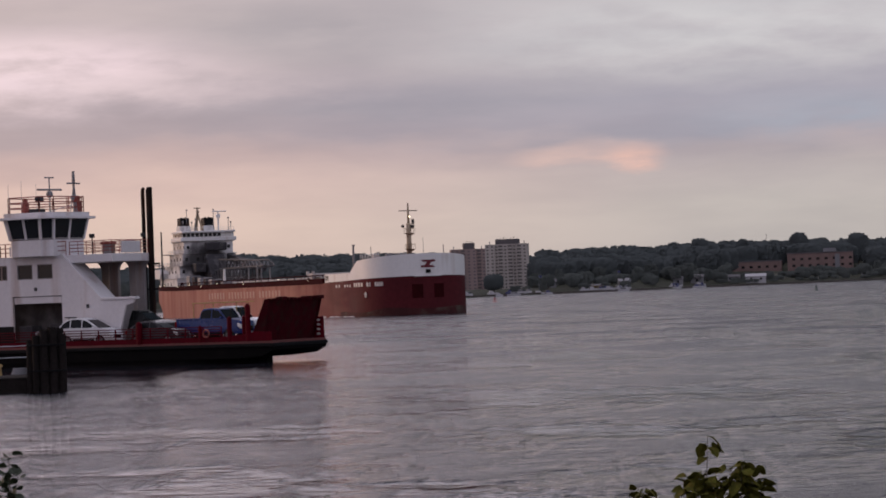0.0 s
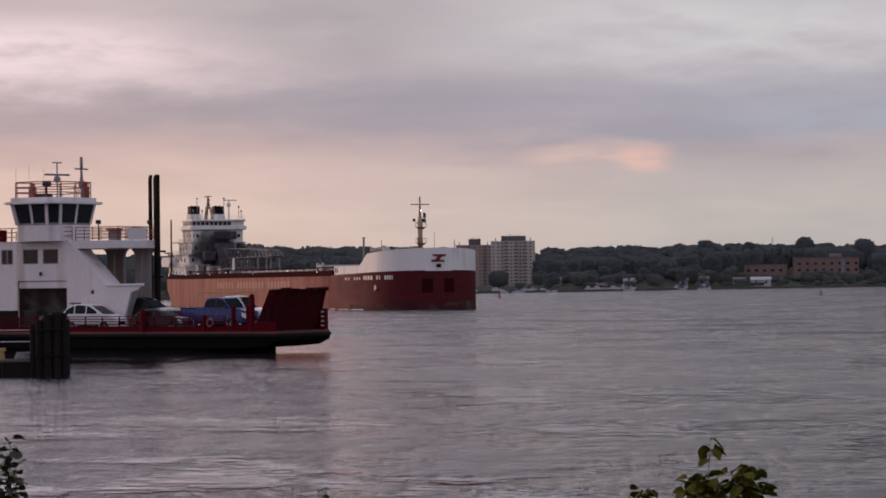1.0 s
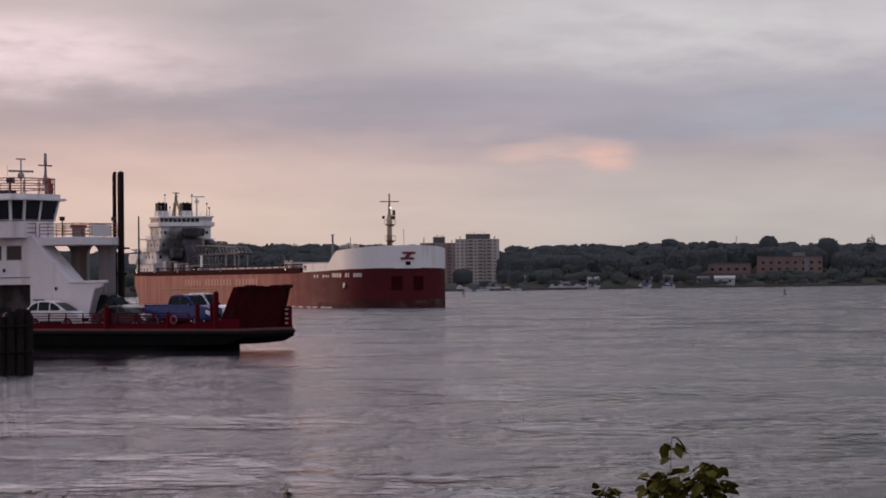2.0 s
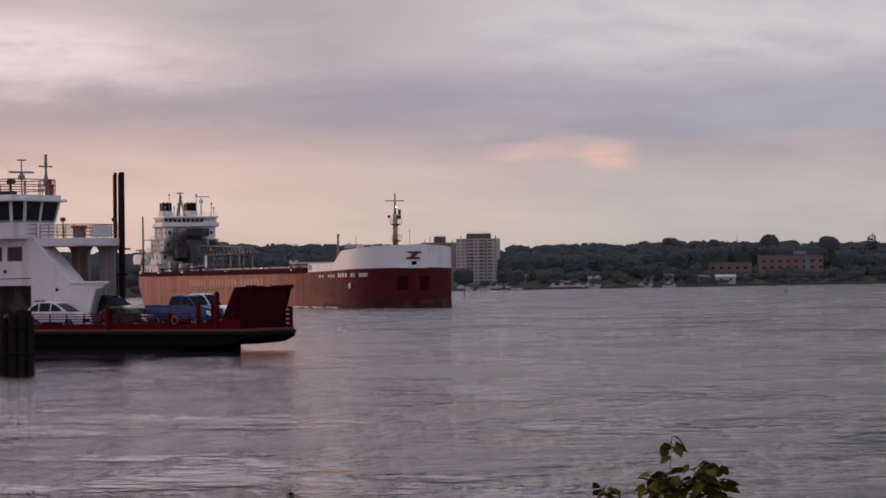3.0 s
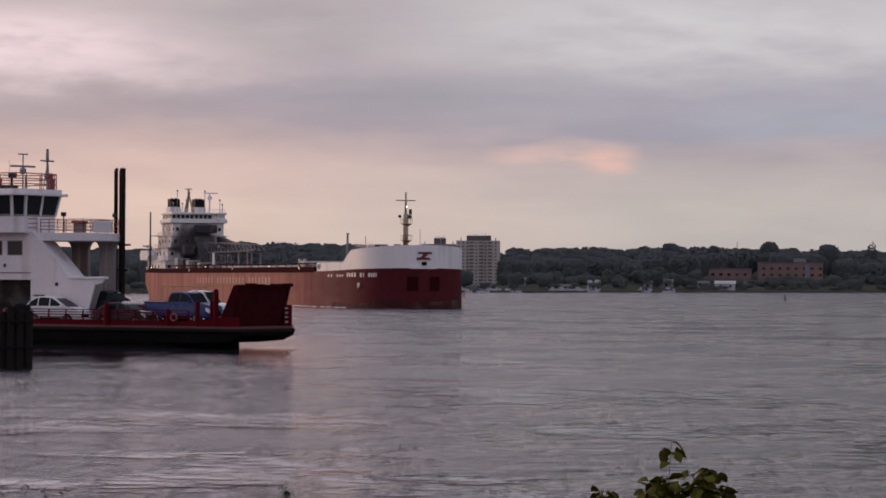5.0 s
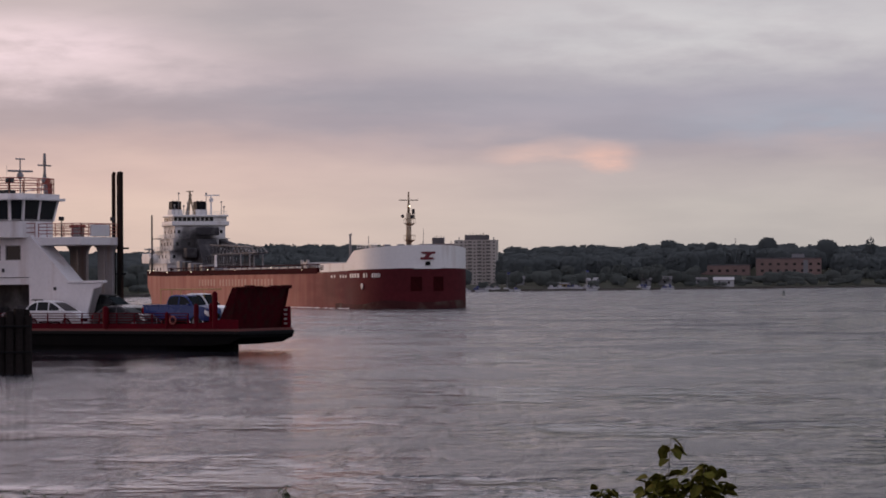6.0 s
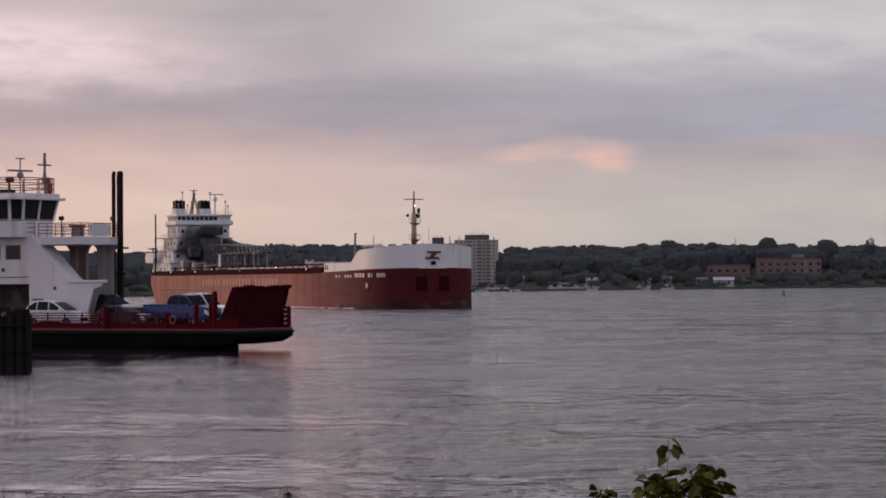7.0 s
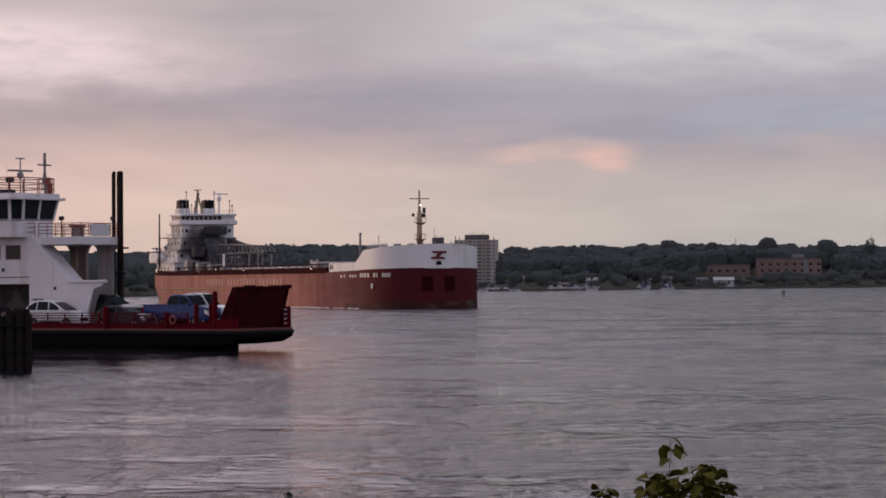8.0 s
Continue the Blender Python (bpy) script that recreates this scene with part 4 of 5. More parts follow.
    # the last three panes are pale, painted with the daylight that shows through
    for k in range(12):
        y = -6.8 + k * 13.6 / 11
        bm = B()
        box(bm, -199.3, -199.1, y - 0.48, y + 0.48, 22.1, 23.1)
        part("bridge_window", bm, "glass" if k < 9 else "lens", s)
    for k in range(6):
        x = -209.8 + k * 1.85
        bm = B()
        box(bm, x - 0.6, x + 0.6, -7.36, -7.25, 22.1, 23.1)
        part("bridge_window", bm, "glass", s)
    bm = B()
    box(bm, -211.3, -198.3, -7.6, 7.6, 23.2, 23.75, 0.12)
    part("bridge_roof", bm, "ship_white", s)
    railing(s, (-199, -7.3, 23.75), (-199, 7.3, 23.75), 0.9, 10, 2, 0.035, "ship_white")
    # funnels with black tops, radar mast, scanners and antennas
    for y in (-5.3, 1.5):
        bm = B()
        prism(bm, [(-208.5, 23.7), (-203.5, 23.7), (-203.9, 25.3), (-208.3, 25.3)], y - 1.5, y + 1.5)
        part("funnel", bm, "house_white", s)
        bm = B()
        prism(bm, [(-208.2, 25.3), (-204, 25.3), (-204.2, 27.5), (-208.1, 27.5)], y - 1.25, y + 1.25)
        part("funnel_top", bm, "black", s, "black funnel top")
        for q in (-0.6, 0.5):
            bm = B()
            rod(bm, (-206, y + q, 27.3), (-206, y + q, 27.75), 0.25, seg=8)
            part("exhaust_pipe", bm, "soot", s)
    bm = B()
    for p in ((-204, -2.7), (-204, -0.3), (-206.5, -1.5)):
        rod(bm, (p[0], p[1], 23.7), (-204.8, -1.5, 29.0), 0.30, 0.24, seg=6)
    rod(bm, (-204.8, -1.5, 28.8), (-204.8, -1.5, 30.4), 0.36, 0.22, seg=6)
    rod(bm, (-204.8, -2.5, 30.2), (-204.8, -0.5, 30.2), 0.13, seg=5)
    rod(bm, (-204.8, -2.2, 27.0), (-204.8, -0.8, 27.0), 0.18, seg=5)
    ball(bm, (-204.4, -1.5, 29.2), 0.45)
    part("radar_mast", bm, "mast", s)
    bm = B()
    rod(bm, (-202, 3.7, 23.7), (-202, 3.7, 28.9), 0.26, 0.18, seg=6)
    rod(bm, (-202, 2.0, 29.1), (-202, 6.0, 29.1), 0.16, seg=6)
    box(bm, -202.5, -201.5, 3.2, 4.2, 27.3, 28.3, 0.1)
    part("radar_scanner", bm, "house_white", s)
    for x, y, z in ((-201, -6.6, 26.3), (-201, -3.0, 27), (-200.5, 6.2, 27.2), (-201, 7.0, 26.0), (-203, -3.6, 26.2), (-203, -5.0, 29.6), (-203, 2.6, 29.6)):
        bm = B()
        rod(bm, (x, y, 23.7), (x, y, z), 0.09, seg=5)
        ball(bm, (x, y, z), 0.28, 8)
        part("antenna", bm, "steel", s)
    # side post with its stay, lifeboat on the quarter
    bm = B()
    rod(bm, (-213, -10.2, 7.5), (-213, -10.2, 24.0), 0.30, 0.2, seg=8)
    rod(bm, (-213, -10.2, 17.5), (-213, -7.5, 17.5), 0.12, seg=5)
    part("derrick_post", bm, "soot", s)
    bm = B()
    prism(bm, [(-223, 10.9), (-214, 10.9), (-213, 12.2), (-214.2, 13.4), (-222.6, 13.6), (-223.8, 12.4)], -10.8, -8.7)
    part("lifeboat", bm, "ship_white", s, "white covered lifeboat on the quarter")
    for x in (-221, -216):
        bm = B()
        rod(bm, (x, -9.0, 7.5), (x, -9.2, 14.6), 0.2, seg=6)
        rod(bm, (x, -9.2, 14.55), (x, -10.6, 14.9), 0.18, seg=6)
        part("davit", bm, "steel", s)
    # unloading gear: dark loop casing in front of the house
    bm = B()
    prism(bm, [(-197.2, 7.5), (-189, 7.5), (-189.5, 11.5), (-193, 15.0), (-195.5, 17.2), (-197.2, 17.2)], -1.8, 3.4)
    part("elevator_casing", bm, "soot", s, "sooty dark steel unloading elevator casing")
    bm = B()
    box(bm, -198.2, -195.5, -1.4, 4.4, 18.2, 20.4, 0.3)
    part("conveyor_head", bm, "soot", s)
    bm = B()
    box(bm, -198.2, -193, -5.2, -2.2, 12.2, 14.8, 0.3)
    part("conveyor_head", bm, "soot", s)
    bm = B()
    prism(bm, [(-197, 15.2), (-197, 17.2), (-160, 13.0), (-160, 11.6)], 4.6, 6.2)
    part("conveyor_gallery", bm, "soot", s, "dark sloping conveyor gallery")
    bm = B()
    for z in (9.2, 11.4, 13.6):
        box(bm, -192, -188.6, 4.6, 8.6, z, z + 0.25)
        rod(bm, (-190, 8.5, z), (-190, 4.8, z + 2.2), 0.14, seg=5)
    for y in (4.8, 8.5):
        rod(bm, (-188.8, y, 7.5), (-188.8, y, 14.8), 0.16, seg=6)
    part("stair_tower", bm, "steel", s)
    # unloading boom lying along the deck: chords and lattice
    x0, x1, n = -190.0, -141.0, 11

    def upper_z(x):
        return 15.5 - 1.1 * (x - x0) / (x1 - 6 - x0)
    bm = B()
    for y in (0.6, 3.6):
        rod(bm, (x0, y, 12.9), (x1, y, 12.9), 0.2, seg=6)
        rod(bm, (x0, y, upper_z(x0)), (x1 - 6, y, upper_z(x1 - 6)), 0.2, seg=6)
        rod(bm, (x1 - 6, y, upper_z(x1 - 6)), (x1, y, 12.9), 0.18, seg=6)
    part("boom_chord", bm, "boom", s, "dull grey chords of the unloading boom")
    for i in range(n):
        a0, a2 = x0 + (x1 - 6 - x0) * i / n, x0 + (x1 - 6 - x0) * (i + 1) / n
        a1 = (a0 + a2) / 2
        for y in (0.6, 3.6):
            bm = B()
            rod(bm, (a0, y, 12.9), (a1, y, upper_z(a1)), 0.12, seg=4)
            rod(bm, (a1, y, upper_z(a1)), (a2, y, 12.9), 0.12, seg=4)
            part("boom_lattice", bm, "boom" if i < 6 else "steel", s)
    bm = B()
    prism(bm, [(x0, 12.5), (x1, 12.6), (x1, 12.95), (x0, 13.0)], 1.1, 3.1)
    part("boom_belt", bm, "soot", s)
    for x, z in ((-147, 12.7), (-156, 12.7)):
        bm = B()
        for y in (0.4, 3.8):
            rod(bm, (x, y, 7.5), (x, y, z), 0.22, seg=6)
        rod(bm, (x, 0.2, z - 0.1), (x, 4.0, z - 0.1), 0.2, seg=6)
        part("boom_rest", bm, "steel", s)
    # trestle that carries the foot of the boom
    for k in range(9):
        x = -190 + 3.6 * k
        bm = B()
        for y in (-0.6, 4.6):
            rod(bm, (x, y, 7.5), (x, y, 12.7), 0.2, seg=5)
            rod(bm, (x, y, 8.0 if k % 2 else 12.4), (x + 3.6, y, 12.4 if k % 2 else 8.0), 0.15, seg=4)
            rod(bm, (x, y, 10.2), (x + 3.6, y, 10.2), 0.15, seg=4)
        rod(bm, (x, -0.6, 12.5), (x, 4.6, 12.5), 0.2, seg=5)
        part("trestle_bay", bm, "boom", s)
    for k in range(7):
        x = -187 + k * 6.5
        bm = B()
        box(bm, x, x + 3.4, -9.3, -6, 8.4, 11.2 - 0.3 * k, 0.15)
        part("conveyor_housing", bm, "soot" if k % 2 else "steel", s)
    bm = B()
    rod(bm, (-146, -8.6, 7.5), (-146, -8.6, 12.4), 0.35, 0.3, seg=8)
    part("vent_post", bm, "ship_white", s, "white ventilator post on deck")
    # bow wave and foam along the waterline
    rng = random.Random(3)
    bm = B()
    for i in range(150):
        x = -rng.uniform(0, 1) ** 0.8 * 95 - 14
        r = rng.uniform(0.15, 0.5)
        bmesh.ops.create_icosphere(bm, subdivisions=1, radius=r, matrix=Matrix.Translation((x, -half_breadth(x) - rng.uniform(0.1, 0.7), 0.0)) @ Matrix.Diagonal((rng.uniform(1.5, 4), 0.8, 0.3, 1)))
    tagged(part("bow_wave", bm, "foam", s, "thin white foam along the waterline"), kind="stuff")
    return s


ship = build_ship()


# ---------------------------------------------------------------- cars
def wheel(parent, x, y, z, r, side):
    bm = B()
    rod(bm, (0, -0.11, 0), (0, 0.11, 0), r, seg=18)
    w = part("wheel", bm, "tyre", parent)
    w.matrix_basis = pose(x, y, z)
    bm = B()
    rod(bm, (0, side * 0.09, 0), (0, side * 0.125, 0), r * 0.66, seg=14)
    for k in range(5):
        an = k * 2 * math.pi / 5
        rod(bm, (0, side * 0.13, 0), (r * 0.6 * math.cos(an), side * 0.13, r * 0.6 * math.sin(an)), 0.03, seg=4)
    part("rim", bm, "chrome", w)


def plate(bm, pts, push):
    """A thin plate: a polygon in space and its copy, moved by push, joined round the rim."""
    v0 = [bm.verts.new(p) for p in pts]
    v1 = [bm.verts.new(Vector(p) + Vector(push)) for p in pts]
    bm.faces.new(v0)
    bm.faces.new(v1[::-1])
    for i in range(len(pts)):
        j = (i + 1) % len(pts)
        bm.faces.new((v0[i], v0[j], v1[j], v1[i]))


def between(pts, x):
    """Height of a line of (x, z) points at x."""
    for (a, za), (b, zb) in zip(pts, pts[1:]):
        if a <= x <= b:
            return za + (zb - za) * (x - a) / max(b - a, 1e-6)
    return pts[0][1] if x < pts[0][0] else pts[-1][1]


def build_car(m, body, label, L=4.6, W=1.85, low=0.32, belt=1.0, height=1.7, hood=1.05, cabin=(0.02, 0.28, 0.74, 0.98), bed=False, rack=False, r=0.36):
    """A car, front towards +x, rear at x = 0. cabin: along the length, the rear foot, rear top, front top, front foot of the glasshouse."""
    c = thing("pickup_truck" if bed else "car", m, label, "truck" if bed else "car", "vehicles on the ferry deck")
    hw = W / 2
    a, b_, d, e_ = (q * L for q in cabin)
    axles = (L * 0.19, L * 0.80)
    # lower body: side outline with wheel arches, drawn across the width and narrowed towards sills, tail and nose
    outline = [(0.06, low + 0.05), (0.0, low + 0.3), (0.02, belt * 0.78), (0.1, belt - 0.03), (0.3, belt), (e_ - 0.1, belt + 0.02)]
    nose = L - e_
    outline += [(e_ + nose * k, belt + 0.02 - (belt + 0.02 - hood * 0.80) * k ** 1.9) for k in (0.25, 0.5, 0.72, 0.88)]
    outline += [(L - 0.02, hood * 0.66), (L, hood * 0.5), (L - 0.04, low + 0.1), (L - 0.14, low)]
    for x in axles[::-1]:
        outline += [(x + (r + 0.07) * math.cos(radians(t)), max(low, r + (r + 0.07) * math.sin(radians(t)))) for t in (0, 30, 60, 90, 120, 150, 180)]
    outline += [(0.2, low)]
    bm = B()
    rows = []
    for k in (-1, 1):
        row = []
        for x, z in outline:
            end = 0.16 * max(0.0, 1 - x / 0.5) ** 2 + 0.24 * max(0.0, 1 - (L - x) / 0.8) ** 2
            shoulder = 0.07 * max(0.0, (z - 0.75 * belt) / (0.3 * belt)) ** 1.5
            row.append(bm.verts.new((x, k * (hw - end - shoulder), z)))
        rows.append(row)
    n = len(outline)
    sides = [bm.faces.new(row) for row in rows]
    for i in range(n):
        bm.faces.new((rows[0][i], rows[0][(i + 1) % n], rows[1][(i + 1) % n], rows[1][i]))
    bmesh.ops.bevel(bm, geom=list({e for f in sides for e in f.edges}), offset=0.05, segments=2, affect="EDGES", profile=0.5, clamp_overlap=True)
    o = part("body", bm, body, c, smooth=True)
    o.data.set_sharp_from_angle(angle=radians(38))
    # cabin: a rounded roofline; it leans inwards towards the roof
    roof = [(a, belt - 0.03), (a + (b_ - a) * 0.55, belt + (height - belt) * 0.62), (b_, height - 0.09), (b_ + (d - b_) * 0.25, height - 0.01), (b_ + (d - b_) * 0.6, height),
            (d, height - 0.06), (d + (e_ - d) * 0.3, height - 0.06 - (height - belt) * 0.22), (e_, belt - 0.02)]

    def half(z):
        return hw - 0.07 - 0.19 * (z - belt) / (height - belt)
    bm = B()
    left = [bm.verts.new((x, -half(z), z)) for x, z in roof]
    right = [bm.verts.new((x, half(z), z)) for x, z in roof]
    bm.faces.new(left)
    bm.faces.new(right[::-1])
    for i in range(len(roof)):
        j = (i + 1) % len(roof)
        bm.faces.new((left[i], left[j], right[j], right[i]))
    bmesh.ops.bevel(bm, geom=[e for e in bm.edges if min(v.co.z for v in e.verts) > belt + 0.1 and (e.verts[0].co.y > 0) == (e.verts[1].co.y > 0)], offset=0.05, segments=2, affect="EDGES", profile=0.5, clamp_overlap=True)
    o = part("cabin", bm, body, c, smooth=True)
    o.data.set_sharp_from_angle(angle=radians(38))
    # side windows follow the roofline; the pillars between them stay in body colour
    doors = ((0.0, 0.46), (0.50, 1.0)) if bed else ((0.0, 0.24), (0.27, 0.58), (0.61, 1.0))
    x_lo, x_hi = a + (b_ - a) * 0.35 + 0.08, e_ - 0.30
    for side in (-1, 1):
        for u0, u1 in doors:
            xs = [x_lo + (x_hi - x_lo) * (u0 + (u1 - u0) * k / 5) for k in range(6)]
            zl = belt + 0.06
            tops = [max(zl + 0.03, between(roof, x) - 0.13) for x in xs]
            pts = [(xs[0], side * (half(zl) + 0.012), zl), (xs[-1], side * (half(zl) + 0.012), zl)] + [(x, side * (half(z) + 0.012), z) for x, z in zip(xs[::-1], tops[::-1])]
            bm = B()
            plate(bm, pts, (0, -side * 0.03, 0))
            part("side_window", bm, "car_glass", c)
        for x in axles:
            wheel(c, x, side * (hw - 0.13), r, r, side)
        bm = B()
        prism(bm, [(L - 0.50, hood * 0.62), (L - 0.12, hood * 0.52), (L - 0.14, hood * 0.70), (L - 0.5, hood * 0.78)], side * (hw - 0.55), side * (hw - 0.05))
        part("headlight", bm, "lens", c)
        bm = B()
        box(bm, -0.02, 0.14, side * (hw - 0.36), side * (hw - 0.09), belt * 0.68, belt * 0.92, 0.02)
        part("tail_light", bm, "tail", c)
        bm = B()
        box(bm, e_ - 0.52, e_ - 0.32, side * (hw - 0.04), side * (hw + 0.17), belt + 0.0, belt + 0.16, 0.04)
        part("mirror", bm, body, c)
        bm = B()
        box(bm, axles[0] + r + 0.15, axles[1] - r - 0.15, side * (hw - 0.05), side * (hw + 0.015), low, low + 0.14, 0.02)
        part("sill_trim", bm, "black", c)
        for u in (0.30, 0.62):
            x = a + (e_ - a) * u
            bm = B()
            box(bm, x, x + 0.2, side * (hw - 0.03), side * (hw + 0.02), belt - 0.22, belt - 0.17, 0.01)
            part("door_handle", bm, body if body != "car_white" else "chrome", c)
    for (x0, z0), (x1, z1), nm in ((roof[6], roof[7], "windscreen"), (roof[0], roof[1], "rear_window")):
        if nm == "windscreen":
            x0, z0 = roof[5][0] + 0.1, roof[5][1] - 0.07
        lo, hi = ((x1, z1), (x0, z0)) if z1 < z0 else ((x0, z0), (x1, z1))
        sx = 1 if nm == "windscreen" else -1
        nrm = Vector((sx * abs(hi[1] - lo[1]), 0, abs(hi[0] - lo[0]))).normalized()
        zl = max(lo[1], belt + 0.04)
        mid = roof[6] if nm == "windscreen" else None
        line = [lo] + ([mid] if mid else []) + [hi]
        pts = [Vector((x, -half(max(z, zl)) + 0.1, max(z, zl))) + nrm * 0.015 for x, z in line] + [Vector((x, half(max(z, zl)) - 0.1, max(z, zl))) + nrm * 0.015 for x, z in line[::-1]]
        bm = B()
        plate(bm, pts, tuple(-nrm * 0.03))
        part(nm, bm, "car_glass", c)
    bm = B()
    box(bm, L - 0.12, L + 0.015, -hw * 0.5, hw * 0.5, hood * 0.42, hood * 0.62, 0.03)
    part("grille", bm, "black", c)
    bm = B()
    box(bm, L - 0.14, L + 0.03, -hw + 0.28, hw - 0.28, low, low + 0.16, 0.03)
    part("bumper", bm, "chrome" if bed else body, c)
    if bed:
        bm = B()
        box(bm, 0.16, a - 0.06, -hw + 0.2, hw - 0.2, belt - 0.02, belt + 0.02)
        part("bed_liner", bm, "black", c)
        bm = B()
        for y in (-hw + 0.12, hw - 0.12):
            box(bm, 0.1, a - 0.02, y - 0.05, y + 0.05, belt - 0.05, belt + 0.08, 0.02)
        part("bed_rail", bm, body, c)
    if rack:
        bm = B()
        for y in (-hw + 0.2, hw - 0.2):
            rod(bm, (0.2, y, height + 0.32), (L * 0.82, y, height + 0.32), 0.045, seg=6)
            for x in (0.3, L * 0.36, L * 0.72):
                rod(bm, (x, y, belt), (x, y, height + 0.32), 0.035, seg=6)
        for x in (0.3, L * 0.36, L * 0.72):
            rod(bm, (x, -hw + 0.2, height + 0.32), (x, hw - 0.2, height + 0.32), 0.04, seg=6)
        part("ladder_rack", bm, "yellow", c, "pale yellow ladder rack")
    return c


# ---------------------------------------------------------------- ferry (x forward from the starboard bow corner, y to port)
FERRY = pose(-16.42, 228.1, 0, 0, 0, -30)
DECK, BEAM, AFT = 1.8, 7.9, -40.0


def wall_holes(bm, x0, x1, y0, y1, z0, z1, holes):
    """A wall in the x-z plane between y0 and y1 with rectangular holes (x0, x1, z0, z1) through it."""
    xs = sorted({x0, x1, *[h[0] for h in holes], *[h[1] for h in holes]})
    zs = sorted({z0, z1, *[h[2] for h in holes], *[h[3] for h in holes]})
    for a, b in zip(xs, xs[1:]):
        for c, d in zip(zs, zs[1:]):
            mx, mz = (a + b) / 2, (c + d) / 2
            if not any(h[0] < mx < h[1] and h[2] < mz < h[3] for h in holes):
                box(bm, a, b, y0, y1, c, d)
    bmesh.ops.remove_doubles(bm, verts=bm.verts, dist=0.0005)
    return bm


def window_pane(parent, x0, x1, y, z0, z1, n=1):
    """Glass and frame in a wall that faces -y."""
    bm = B()
    box(bm, x0, x1, y + 0.10, y + 0.13, z0, z1)
    g = part("window", bm, "glass", parent)
    bm = B()
    t = 0.07
    for a, b, c, d in ((x0, x1, z0, z0 + t), (x0, x1, z1 - t, z1), (x0, x0 + t, z0, z1), (x1 - t, x1, z0, z1)):
        box(bm, a, b, y + 0.02, y + 0.16, c, d)
    for k in range(1, n):
        x = x0 + (x1 - x0) * k / n
        box(bm, x - t, x + t, y + 0.02, y + 0.16, z0, z1)
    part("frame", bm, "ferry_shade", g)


def build_ferry():
    f = thing("car_ferry", FERRY, "double-ended car ferry with black hull, red bulwarks and white wheelhouse", "ferry")
    # hull: narrow round-ended body below, full-width deck body with a raked lip above
    bm = B()
    plan = [(AFT, 0.1), (-9.0, 0.1)]
    for k in range(1, 12):
        an = radians(-90 + 15 * k)
        plan.append((-9.0 + 5.6 * math.cos(an), BEAM / 2 + (BEAM / 2 - 0.1) * math.sin(an)))
    plan += [(-9.0, BEAM - 0.1), (AFT, BEAM - 0.1)]
    prism(bm, plan, -1.2, 0.9, "z")
    part("lower_hull", bm, "ferry_black", f, "black lower hull with a rounded end")
    bm = B()
    prism(bm, [(AFT, 0.35), (-3.4, 0.42), (-1.1, 0.62), (-0.1, 1.08), (-0.05, 1.45), (AFT, 1.45)], 0.0, BEAM)
    part("hull", bm, "ferry_black", f, "black steel hull with a raked bow lip")
    bm = B()
    box(bm, AFT, 0.0, -0.14, BEAM + 0.14, 1.32, 1.62, 0.07)
    part("rubbing_strake", bm, "black", f)
    bm = B()
    box(bm, AFT, -0.1, 0.0, BEAM, 1.62, DECK)
    part("car_deck", bm, "deck", f)
    # red side rail: bulwark plate, posts and two bars
    for y in (0.06, BEAM - 0.06):
        bm = B()
        box(bm, -34, -5.2, y - 0.04, y + 0.04, DECK, DECK + 0.42)
        part("bulwark", bm, "ferry_red", f)
        for k in range(17):
            x = -34 + 1.8 * k
            bm = B()
            rod(bm, (x, y, DECK), (x, y, DECK + 1.28), 0.06, seg=6)
            part("rail_post", bm, "ferry_red", f)
        for z in (0.62, 0.84, 1.05, 1.26):
            bm = B()
            rod(bm, (-34, y, DECK + z), (-5.2, y, DECK + z), 0.036, seg=6)
            part("rail_bar", bm, "ferry_red", f)
        bm = B()
        prism(bm, [(-5.2, DECK), (-0.25, DECK), (-0.25, DECK + 0.75), (-1.8, DECK + 0.8), (-2.6, DECK + 0.6), (-5.2, DECK + 0.42)], y - 0.06, y + 0.06)
        part("bow_bulwark", bm, "ferry_red", f)
    # stout posts near the bow
    for x, y, h, r in ((-13.5, 0.0, 1.75, 0.26), (-4.4, 0.1, 1.95, 0.2), (-2.55, 0.1, 2.95, 0.22), (-3.05, 0.25, 2.0, 0.16), (-7.3, 0.05, 1.3, 0.16)):
        bm = B()
        rod(bm, (x, y, DECK), (x, y, DECK + h), r, seg=12)
        rod(bm, (x, y, DECK + h), (x, y, DECK + h + 0.12), r * 0.7, r * 0.3, seg=12)
        part("bollard_post", bm, "ferry_red", f, smooth=False)
    for x in (-6.6,):
        bm = B()
        tube_ring(bm, (x, -0.12, DECK + 0.72), 0.30, 0.07, "y")
        part("life_ring", bm, "rail_red", f, "red-brown ring lifebuoy")
    # raised bow ramp: leaning plate, ribs, side cheeks and hinge
    top = 5.15

    def lean(z):
        return -1.5 + 0.22 * (z - DECK)
    bm = B()
    prism(bm, [(lean(DECK), DECK), (lean(DECK) + 0.3, DECK), (lean(top) + 0.3, top), (lean(top), top)], 0.15, BEAM - 0.15)
    part("ramp", bm, "ramp_red", f, "raised dark red bow ramp with worn edges")
    for y in (0.06, BEAM - 0.3):
        bm = B()
        prism(bm, [(-2.4, DECK), (-1.2, DECK), (lean(top) + 0.45, top + 0.02), (lean(top) - 0.05, top + 0.02), (lean(3.4) - 0.5, 3.4)], y, y + 0.22)
        part("ramp_cheek", bm, "ramp_red", f)
    for y, z in ((0.5, 0.0), (1.7, 0.12), (2.9, 0.05), (4.3, 0.0), (5.4, 0.1), (6.6, 0.06), (7.2, 0.13)):
        bm = B()
        box(bm, lean(top) - 0.05, lean(top) + 0.5, y, y + 0.9, top - 0.1, top + 0.06 + z, 0.03)
        part("ramp_tooth", bm, "ramp_red", f)
